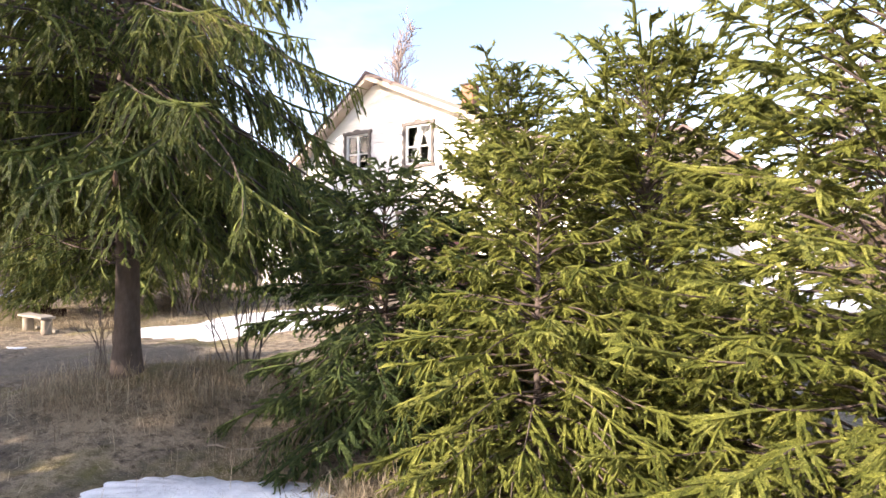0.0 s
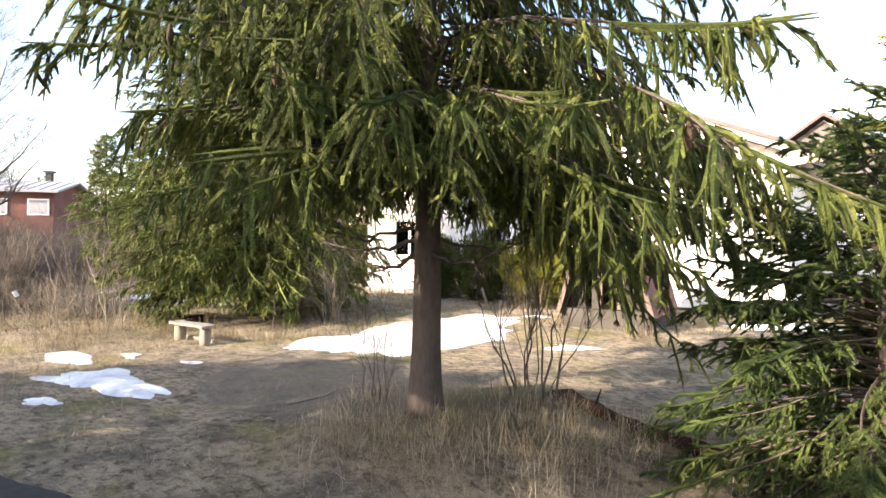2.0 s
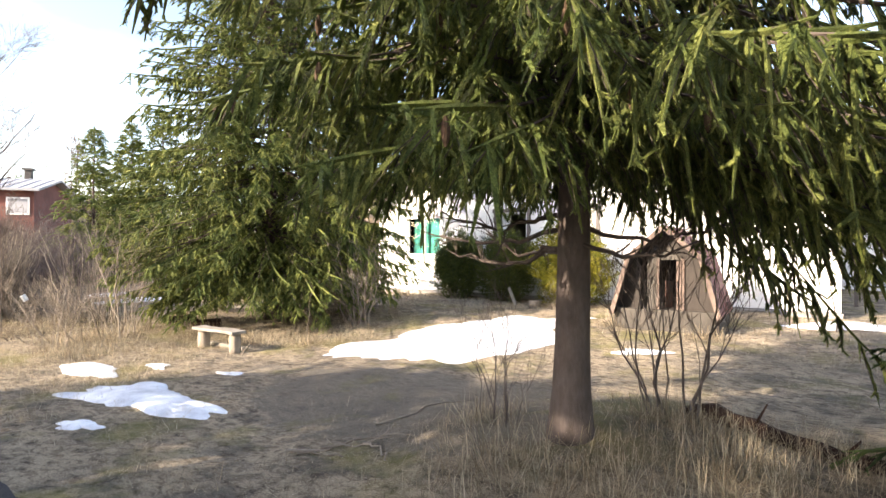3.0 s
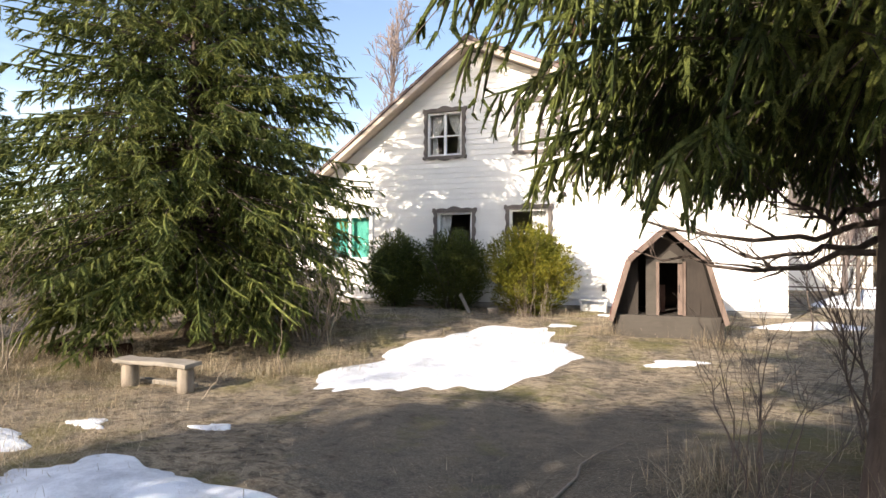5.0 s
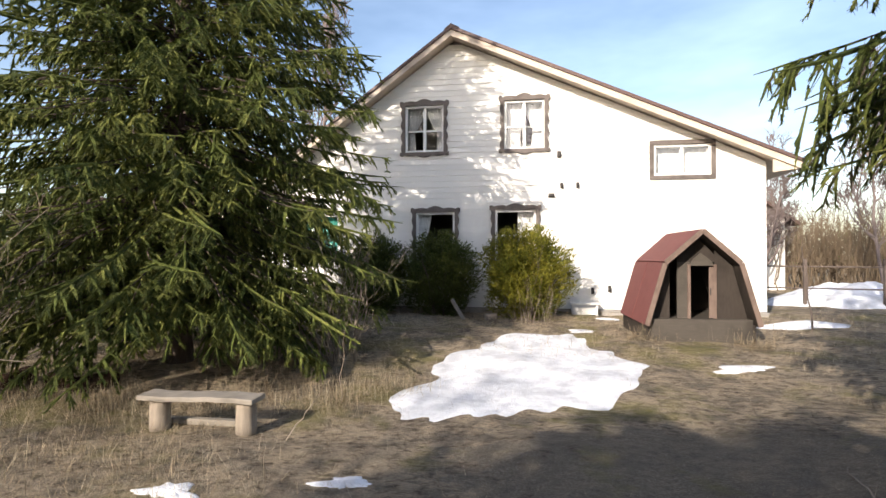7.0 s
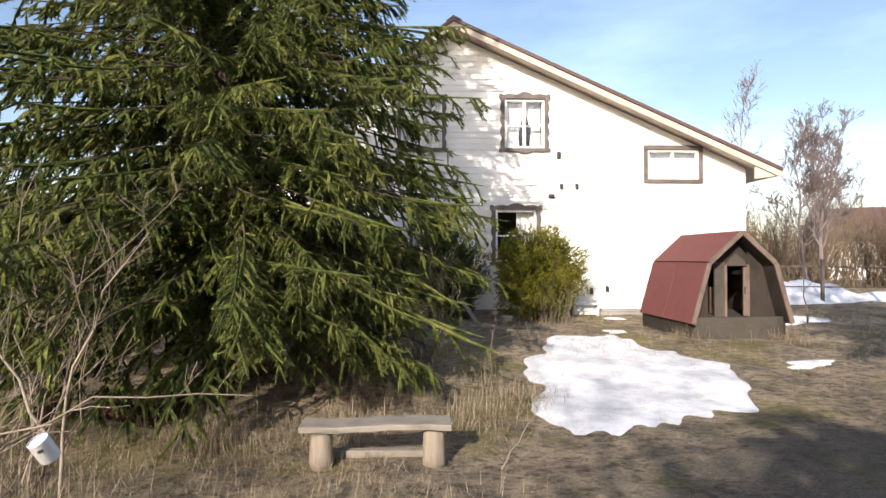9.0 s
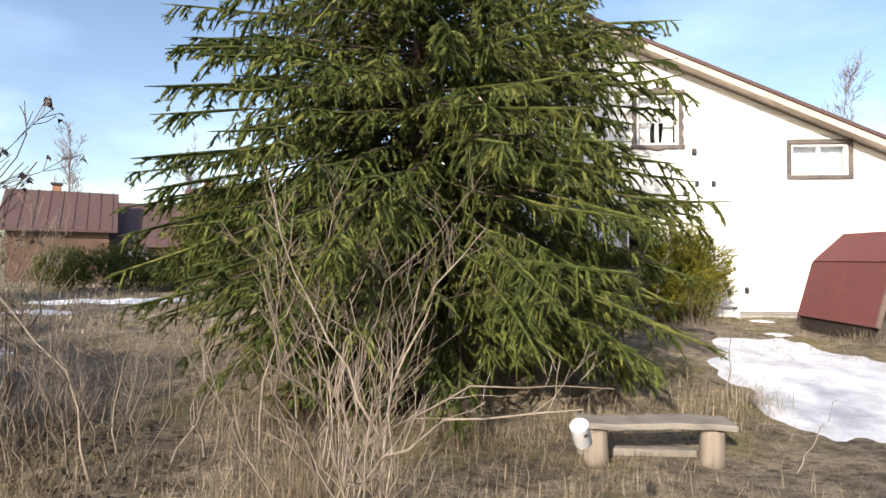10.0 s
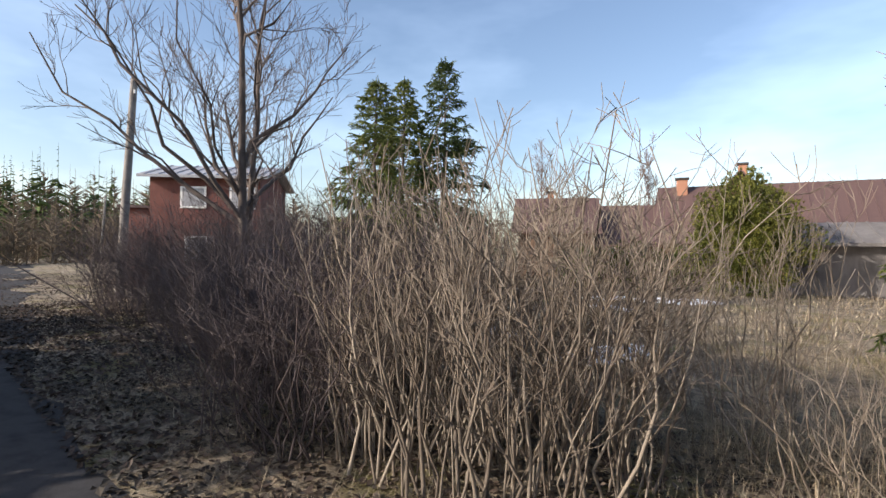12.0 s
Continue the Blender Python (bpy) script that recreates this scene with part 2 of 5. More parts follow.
M_STRAW = mat_leaf("dead_grass_blades", ((0.0, (0.2, 0.15, 0.1)), (0.45, (0.45, 0.36, 0.245)), (1.0, (0.74, 0.625, 0.455))), 0.8, 0.3, (0.8, 0.76, 0.72))
M_LITTER = mat_leaf("fallen_brown_leaves", ((0.0, (0.05, 0.03, 0.022)), (0.5, (0.10, 0.064, 0.048)), (1.0, (0.18, 0.13, 0.10))), 0.8, 0.1)
M_CONE = mat_grain("brown_cone_scales", (0.06, 0.035, 0.02), (0.15, 0.09, 0.055), 60, None, 0.8, 0.8)
M_REDWOOD = mat_grain("red_painted_boards", (0.13, 0.05, 0.042), (0.2, 0.085, 0.07), 12, (1, 1, 0.2), 0.8, 0.3)
M_BRICK = mat_grain("orange_brown_brick", (0.3, 0.14, 0.09), (0.45, 0.24, 0.16), 12, None, 0.85, 0.3)
M_TANWALL = mat_grain("tan_plaster_wall", (0.12, 0.075, 0.052), (0.2, 0.13, 0.09), 6, None, 0.85, 0.2)
M_GREYWALL = mat_grain("grey_shed_boards", (0.14, 0.13, 0.125), (0.24, 0.22, 0.21), 12, (1, 1, 0.2), 0.85, 0.3)
M_ROOFGREY = mat_sheet("pale_grey_sheet_roof", (0.27, 0.27, 0.29), (0.36, 0.36, 0.38), 0.6)
M_POLE = mat_grain("grey_weathered_pole", (0.2, 0.18, 0.165), (0.36, 0.33, 0.305), 28, (1, 1, 0.15), 0.9, 0.6, 0.015)
M_TIN = mat_grain("white_plastic", (0.75, 0.76, 0.78), (0.85, 0.85, 0.86), 20, None, 0.4, 0.05)
M_IRON = mat_grain("dark_iron", (0.04, 0.037, 0.035), (0.08, 0.07, 0.065), 30, None, 0.6, 0.3)


# ---- mesh helpers ----
def thing(name, label, category, loc=(0, 0, 0), group="", kind=""):
    ob = new(name)
    ob.location = loc
    return tagged(ob, label, category, group, kind)


def link_mesh(name, me, material, parent=None, label="", kind=""):
    me.materials.append(material)
    ob = new(name, me)
    if parent:
        ob.parent = parent
    return tagged(ob, label, kind=kind)


def part(name, bm, material, parent, label="", smooth=False):
    me = bpy.data.meshes.new(name)
    bmesh.ops.recalc_face_normals(bm, faces=bm.faces[:])
    bm.to_mesh(me)
    bm.free()
    if smooth:
        me.polygons.foreach_set("use_smooth", [True] * len(me.polygons))
    return link_mesh(name, me, material, parent, label)


def soup(name, verts, tris, material, parent, label="", kind="", smooth=False):
    """One mesh from arrays of corners and triangles."""
    me = bpy.data.meshes.new(name)
    verts, tris = np.asarray(verts, dtype=np.float32), np.asarray(tris, dtype=np.int32)
    me.vertices.add(len(verts))
    me.vertices.foreach_set("co", verts.ravel())
    me.loops.add(tris.size)
    me.loops.foreach_set("vertex_index", tris.ravel())
    me.polygons.add(len(tris))
    me.polygons.foreach_set("loop_start", np.arange(0, tris.size, 3, dtype=np.int32))
    me.polygons.foreach_set("use_smooth", np.full(len(tris), smooth))
    me.update(calc_edges=True)
    return link_mesh(name, me, material, parent, label, kind)


def boxed(bm, x0, x1, y0, y1, z0, z1):
    v = [bm.verts.new(p) for p in ((x0, y0, z0), (x1, y0, z0), (x1, y1, z0), (x0, y1, z0), (x0, y0, z1), (x1, y0, z1), (x1, y1, z1), (x0, y1, z1))]
    for f in ((0, 1, 5, 4), (1, 2, 6, 5), (2, 3, 7, 6), (3, 0, 4, 7), (4, 5, 6, 7), (3, 2, 1, 0)):
        bm.faces.new([v[i] for i in f])


def box(x0, x1, y0, y1, z0, z1, bevel=0.0):
    bm = bmesh.new()
    boxed(bm, x0, x1, y0, y1, z0, z1)
    if bevel:
        bmesh.ops.bevel(bm, geom=bm.edges[:], offset=bevel, segments=2, affect="EDGES", profile=0.6)
    return bm


def prism(outline, y0, y1, bm=None):
    """An outline in x and z, drawn out along y."""
    bm = bm or bmesh.new()
    a = [bm.verts.new((x, y0, z)) for x, z in outline]
    b = [bm.verts.new((x, y1, z)) for x, z in outline]
    bm.faces.new(a)
    bm.faces.new(b[::-1])
    for i in range(len(a)):
        j = (i + 1) % len(a)
        bm.faces.new((a[j], a[i], b[i], b[j]))
    return bm


def tubes(paths, radii, sides=4):
    """Tapered tubes along many paths at once: paths (n, k, 3), radii (n, k)."""
    paths, radii = np.asarray(paths, float), np.asarray(radii, float)
    n, k, _ = paths.shape
    tan = np.gradient(paths, axis=1)
    tan /= np.linalg.norm(tan, axis=2, keepdims=True) + 1e-9
    ref = np.where(np.abs(tan[:, :, 2:3]) > 0.85, np.array([1.0, 0.1, 0.0]), np.array([0.05, 0.1, 1.0]))
    u = np.cross(tan, ref)
    u /= np.linalg.norm(u, axis=2, keepdims=True) + 1e-9
    w = np.cross(tan, u)
    a = np.arange(sides) * 2 * np.pi / sides
    ring = paths[:, :, None] + radii[:, :, None, None] * (np.cos(a)[:, None] * u[:, :, None] + np.sin(a)[:, None] * w[:, :, None])
    ids = np.arange(n * k * sides).reshape(n, k, sides)
    p, q = ids[:, :-1], ids[:, 1:]
    p2, q2 = np.roll(p, -1, 2), np.roll(q, -1, 2)
    tris = np.concatenate([np.stack([p, p2, q2], -1).reshape(-1, 3), np.stack([p, q2, q], -1).reshape(-1, 3)])
    return ring.reshape(-1, 3), tris


def join(*pieces):
    vs, ts, base = [], [], 0
    for v, t in pieces:
        vs.append(v)
        ts.append(np.asarray(t) + base)
        base += len(v)
    return np.concatenate(vs), np.concatenate(ts)


def unit(v):
    return v / (np.linalg.norm(v, axis=-1, keepdims=True) + 1e-9)


def needles(rng, start, way, length, count, size, width):
    """Needles all round many twigs: each is one thin triangle."""
    n = len(start)
    i = np.repeat(np.arange(n), count)
    t = rng.random(len(i))
    rnd = unit(rng.normal(size=(len(i), 3)))
    d = unit(way[i] * 0.75 + unit(rnd - way[i] * np.sum(rnd * way[i], 1, keepdims=True)) * 0.8)
    base = start[i] + way[i] * (length[i] * t)[:, None]
    side = unit(np.cross(d, rng.normal(size=(len(i), 3)))) * (width * rng.uniform(0.7, 1.2, len(i)))[:, None] * 0.5
    tip = base + d * (size * rng.uniform(0.7, 1.2, len(i)))[:, None]
    return np.stack([base - side, base + side, tip], 1).reshape(-1, 3), np.arange(3 * len(i)).reshape(-1, 3)


def brushes(rng, paths, r, sides=4, per=10, size=0.02, width=0.005):
    """Shoots thick with needles: a blunt furry body along each path (n, k, 3), and loose needles standing off it."""
    n, k, _ = paths.shape
    s = np.linspace(0, 1, k)
    form = np.interp(s, (0, 0.25, 0.8, 1), (0.6, 1.0, 0.85, 0.2)) if k > 2 else np.array([1.0, 0.4])
    rad = r * rng.uniform(0.7, 1.25, n)[:, None] * form[None]
    body = tubes(paths, rad, sides)
    i = np.repeat(np.arange(n), per)
    q = rng.random(len(i)) * (k - 1)
    a = np.minimum(q.astype(int), k - 2)
    f = (q - a)[:, None]
    way = unit(paths[i, a + 1] - paths[i, a])
    rnd = rng.normal(size=(len(i), 3))
    out = unit(rnd - way * np.sum(rnd * way, 1, keepdims=True))
    base = paths[i, a] * (1 - f) + paths[i, a + 1] * f + out * (r * 0.45)
    d = unit(way * 0.8 + out * 0.75)
    w = unit(np.cross(d, out + 0.3 * rnd)) * width * 0.5
    tip = base + d * (size * rng.uniform(0.7, 1.3, len(i)))[:, None]
    fur = np.stack([base - w, base + w, tip], 1).reshape(-1, 3), np.arange(3 * len(i)).reshape(-1, 3)
    return join(body, fur)


def terrain(x, y):
    """Height of the ground."""
    x, y = np.asarray(x, float), np.asarray(y, float)
    z = 0.2 * np.clip((y - 5.5) / 4.0, 0, 1) ** 1.5 - 0.05 * np.exp(-((x + 12.5) ** 2 + (y - 4.5) ** 2) / 6.0)
    z = z + 0.34 * np.exp(-((x + 5.65) ** 2 + (y - 3.35) ** 2) / 1.7)
    z = z + 0.12 * np.exp(-((x + 1.5) ** 2 / 6 + (y - 4.3) ** 2 / 1.5))
    z = z - 0.25 * np.clip((-y - 0) / 60, 0, 1)
    off = np.clip((y - 1.2) / 1.5, 0, 1)
    z = z + off * (0.025 * np.sin(x * 1.9 + y * 0.7) * np.sin(y * 1.6 - x * 0.4) + 0.018 * np.sin(x * 4.3 + 1.0) * np.sin(y * 3.9 + 0.5))
    return z


def ground_at(x, y):
    return float(terrain(x, y))


def spread(lo, hi, fine, far):
    inner = np.arange(lo, hi + fine * 0.5, fine)
    steps, v = [], fine
    while sum(steps) < far:
        v *= 1.35
        steps.append(v)
    out = np.cumsum(steps)
    return np.concatenate([lo - out[::-1], inner, hi + out])


def build_ground():
    xs, ys = spread(-30, 5, 0.14, 900), spread(-2, 16, 0.14, 900)
    gx, gy = np.meshgrid(xs, ys)
    v = np.stack([gx, gy, terrain(gx, gy)], -1).reshape(-1, 3)
    ids = np.arange(gx.size).reshape(gx.shape)
    a, b, c, d = ids[:-1, :-1].ravel(), ids[:-1, 1:].ravel(), ids[1:, 1:].ravel(), ids[1:, :-1].ravel()
    t = np.concatenate([np.stack([a, b, c], 1), np.stack([a, c, d], 1)])
    tagged(soup("ground", v, t, M_GROUND, None, "uneven ground of brown earth, matted dead grass and moss", smooth=True), category="ground", kind="structure")


def build_road():
    xs = np.concatenate([np.arange(-90, -30, 2.0), np.arange(-30, 14, 0.25), np.arange(14, 60, 2.0)])
    edge = 1.0 + 0.12 * np.clip(-24 - xs, 0, 80) + 0.10 * np.sin(xs * 1.7) * np.sin(xs * 0.6) + 0.03 * np.sin(xs * 5.1) + 0.02 * np.sin(xs * 11.3)
    rows = []
    for f in np.linspace(0, 1, 9):
        y = edge - 3.8 * (1 - f)
        rows.append(np.stack([xs, y, terrain(xs, y) + 0.012 - 0.02 * (f in (0.0, 1.0))], 1))
    v = np.stack(rows)
    ids = np.arange(v.shape[0] * v.shape[1]).reshape(v.shape[:2])
    a, b, c, d = ids[:-1, :-1].ravel(), ids[:-1, 1:].ravel(), ids[1:, 1:].ravel(), ids[1:, :-1].ravel()
    t = np.concatenate([np.stack([a, b, c], 1), np.stack([a, c, d], 1)])
    tagged(soup("road", v.reshape(-1, 3), t, M_ROAD, None, "dark damp village road with a ragged grassy edge", smooth=True), category="road", kind="structure")


def snow_patch(x, y, rx, ry, thick, seed, turn=0.0, rough=0.35):
    """A low melting sheet of snow with a ragged rim."""
    rng = np.random.default_rng(seed)
    rings, spokes = 14, 128
    a = np.arange(spokes) * 2 * np.pi / spokes
    rim = np.ones(spokes)
    for k in range(2, 40):
        rim += rough * rng.normal() / k ** 1.3 * np.sin(k * a + rng.uniform(0, 6.3))
    rim = np.clip(rim, 0.4, 1.6)
    v = [[x, y, ground_at(x, y) + thick]]
    ct, st = math.cos(turn), math.sin(turn)
    for r in range(1, rings + 1):
        f = r / rings
        px, py = rx * rim * f * np.cos(a), ry * rim * f * np.sin(a)
        qx, qy = x + ct * px - st * py, y + st * px + ct * py
        lump = 0.25 * thick * np.sin(qx * 5.2) * np.sin(qy * 6.1 + 1)
        z = terrain(qx, qy) + (thick * (1 - f ** 2.2) + lump * (1 - f)) + 0.004 - (0.02 if r == rings else 0.0)
        v += np.stack([qx, qy, z], 1).tolist()
    t = []
    for s in range(spokes):
        n = (s + 1) % spokes
        t.append((0, 1 + s, 1 + n))
        for r in range(rings - 1):
            p, q = 1 + r * spokes, 1 + (r + 1) * spokes
            t += [(p + s, q + s, q + n), (p + s, q + n, p + n)]
    ob = soup("snow_patch", v, t, M_SNOW, None, "", smooth=True)
    return tagged(ob, "low melting patch of old white snow on dead grass", "snow", "melting snow patches")


build_ground()
build_road()
for args in ((-9.4, 7.35, 2.35, 1.35, 0.04, 11, 1.33, 0.42), (-8.5, 10.1, 0.32, 0.16, 0.03, 13, 0.6, 0.5), (-10.25, 2.3, 1.0, 0.42, 0.045, 14, 0.15, 0.5), (-9.75, 1.55, 0.24, 0.12, 0.02, 12, 0.3, 0.6),
             (-12.3, 2.62, 0.62, 0.26, 0.05, 15, 0.2), (-6.63, 7.7, 0.38, 0.16, 0.03, 16, 0.2, 0.6), (-3.1, 2.2, 0.75, 0.38, 0.07, 17, 0.45), (-4.2, 11.6, 0.9, 0.4, 0.08, 18, 0.2),
             (-7.8, 12.1, 0.25, 0.1, 0.03, 19), (-10.65, 3.65, 0.2, 0.1, 0.02, 20, 0.0, 0.7), (-11.74, 3.25, 0.22, 0.1, 0.02, 21, 0.0, 0.7), (-21.0, 7.2, 1.15, 0.4, 0.05, 22, 1.45), (-24.0, 12.5, 1.0, 0.4, 0.06, 23), (-24.4, 15.6, 2.0, 0.8, 0.08, 24, 0.4),
             (-0.2, 17.5, 2.8, 1.6, 0.55, 25, 0.3, 0.2), (4.2, 17.0, 3.4, 1.5, 0.3, 28, -0.1, 0.2), (-23.6, 7.6, 0.8, 0.35, 0.05, 26, 0.4)):
    snow_patch(*args)


# ---- the white house ----
HX, HY, HZ = -11.3, 13.22, 0.1          # the ridge's line, the gable's face, the wall's foot
WALL_L, WALL_R, RIDGE = -16.8, -4.22, 6.85
SLOPE_L, SLOPE_R = 0.73, 0.443
DEEP = 9.0


def gable_x(z):
    """The gable's left and right end at the height z, measured from the house's foot point."""
    up = RIDGE - z
    return max(WALL_L - HX, -up / SLOPE_L), min(WALL_R - HX, up / SLOPE_R)


HOLES = {"w_up_a": (-12.51, -11.54, 4.13, 5.29), "w_up_b": (-10.06, -9.1, 4.14, 5.32), "w_up_c": (-6.62, -5.37, 3.42, 4.13),
         "w_low_a": (-12.23, -11.26, 1.42, 2.64), "w_low_b": (-10.28, -9.3, 1.45, 2.68), "w_low_c": (-15.57, -14.22, 1.39, 2.62)}


def row_pieces(z0, z1):
    """Stretches of wall between z0 and z1, with the openings left out."""
    a0, b0 = gable_x(z0)
    a1, b1 = gable_x(z1)
    cuts = sorted((x0 - HX, x1 - HX) for x0, x1, za, zb in HOLES.values() if za < z1 - 0.002 and zb > z0 + 0.002)
    out, left = [], (a0, a1)
    for c0, c1 in cuts:
        out.append((left[0], left[1], c0, c0))
        left = (c1, c1)
    out.append((left[0], left[1], b0, b1))
    return [p for p in out if p[2] - p[0] > 0.03]


def wavy_sheet(x0, x1, z0, z1, y, amp, folds, pinch=None):
    """A hanging cloth with folds; pinch draws it aside towards the foot: (side, height share, width share)."""
    nx, nz = 28, 12
    u, w = np.meshgrid(np.linspace(0, 1, nx), np.linspace(0, 1, nz))
    width = np.ones_like(w)
    if pinch:
        width = 1 - (1 - pinch[2]) * np.clip(w / pinch[1], 0, 1) ** 1.6
        width = np.where(w > pinch[1], pinch[2] * (1 + 0.5 * (w - pinch[1])), width)
    xx = x0 + (x1 - x0) * u * width if not pinch or pinch[0] == "l" else x1 - (x1 - x0) * (1 - u) * width
    v = np.stack([xx, y + amp * np.sin(u * folds * 6.283), z1 - (z1 - z0) * w], -1).reshape(-1, 3)
    ids = np.arange(nx * nz).reshape(nz, nx)
    a, b, c, d = ids[:-1, :-1].ravel(), ids[:-1, 1:].ravel(), ids[1:, 1:].ravel(), ids[1:, :-1].ravel()
    return v, np.concatenate([np.stack([a, b, c], 1), np.stack([a, c, d], 1)])


def scroll_casing(x0, x1, z0, z1, side):
    """One fretwork board of a carved window surround, with scalloped outer edge."""
    bm = bmesh.new()
    w = 0.13
    if side in ("top", "bottom"):
        n = 24
        sgn, zb = (1, z1) if side == "top" else (-1, z0)
        xs = [x0 - w + (x1 - x0 + 2 * w) * i / n for i in range(n + 1)]
        depth = [0.07 + 0.05 * abs(math.sin(i / n * math.pi * 3)) + 0.06 * (abs(i / n - 0.5) > 0.44) + 0.035 * math.cos((i / n - 0.5) * 6) for i in range(n + 1)]
        if side == "bottom":
            depth = [d * 0.8 for d in depth]
        pts = [(x, zb) for x in xs] + [(x, zb + sgn * d) for x, d in zip(xs[::-1], depth[::-1])]
    else:
        n = 26
        sgn, xb = (-1, x0) if side == "left" else (1, x1)
        zs = [z0 + (z1 - z0) * i / n for i in range(n + 1)]
        depth = [0.06 + 0.045 * abs(math.sin(i / n * math.pi * 4 + 0.5)) + 0.03 * (i / n > 0.93) for i in range(n + 1)]
        pts = [(xb, z) for z in zs] + [(xb + sgn * d, z) for z, d in zip(zs[::-1], depth[::-1])]
    prism(pts, -0.075, -0.025, bm)
    return bm


def house_window(house, key, style):
    x0, x1, z0, z1 = HOLES[key]
    x0, x1, z0, z1 = x0 - HX, x1 - HX, z0 - HZ, z1 - HZ
    win = part("window", box(x0, x1, 0.10, 0.14, z0, z0 + 0.035, 0.006), M_WHITEWOOD, house, "white painted wooden window")
    f = 0.055
    for nm, b in (("frame_top", (x0, x1, -0.02, 0.10, z1 - f, z1)), ("frame_bottom", (x0, x1, -0.02, 0.10, z0, z0 + f)), ("frame_side", (x0, x0 + f, -0.02, 0.10, z0 + f, z1 - f)), ("frame_side", (x1 - f, x1, -0.02, 0.10, z0 + f, z1 - f))):
        part(nm, box(*b, 0.006), M_WHITEWOOD, win)
    mid = (x0 + x1) / 2
    if style["mullion"]:
        part("mullion", box(mid - 0.035, mid + 0.035, 0.0, 0.08, z0 + f, z1 - f, 0.005), M_WHITEWOOD, win)
    zt = z0 + (z1 - z0) * style.get("bar", 0)
    if style.get("bar"):
        if style["mullion"]:
            part("glazing_bar", box(x0 + f, mid - 0.035, 0.01, 0.07, zt - 0.018, zt + 0.018, 0.004), M_WHITEWOOD, win)
            part("glazing_bar", box(mid + 0.035, x1 - f, 0.01, 0.07, zt - 0.018, zt + 0.018, 0.004), M_WHITEWOOD, win)
        else:
            part("glazing_bar", box(x0 + f, x1 - f, 0.01, 0.07, zt - 0.018, zt + 0.018, 0.004), M_WHITEWOOD, win)
    if style.get("glass", True):
        spans = ((x0 + f, mid - 0.035), (mid + 0.035, x1 - f)) if style["mullion"] else ((x0 + f, x1 - f),)
        for a, b in spans:
            pane = part("pane", box(a, b, 0.038, 0.044, z0 + f, z1 - f), M_GLASS, win, "clear window glass")
            pane.visible_shadow = False
    if style["casing"] == "carved":
        for side in ("top", "bottom", "left", "right"):
            part("carved_casing", scroll_casing(x0, x1, z0, z1, side), M_CASING, win, "fretwork casing board of weathered brown wood")
    else:
        w = 0.09
        for b in ((x0 - w, x1 + w, -0.06, -0.02, z1, z1 + w), (x0 - w, x1 + w, -0.06, -0.02, z0 - w, z0), (x0 - w, x0, -0.06, -0.02, z0, z1), (x1, x1 + w, -0.06, -0.02, z0, z1)):
            part("casing_board", box(*b, 0.006), style["casing"], win, style["casing_label"])
    for i, (a, b, c, d, pinch, mat) in enumerate(style["cloth"]):
        v, t = wavy_sheet(x0 + (x1 - x0) * a, x0 + (x1 - x0) * b, z0 + (z1 - z0) * c, z0 + (z1 - z0) * d, 0.2 + 0.02 * i, 0.012, 7, pinch)
        soup("curtain", v, t, mat, win, "gathered curtain hanging inside the glass", smooth=True)


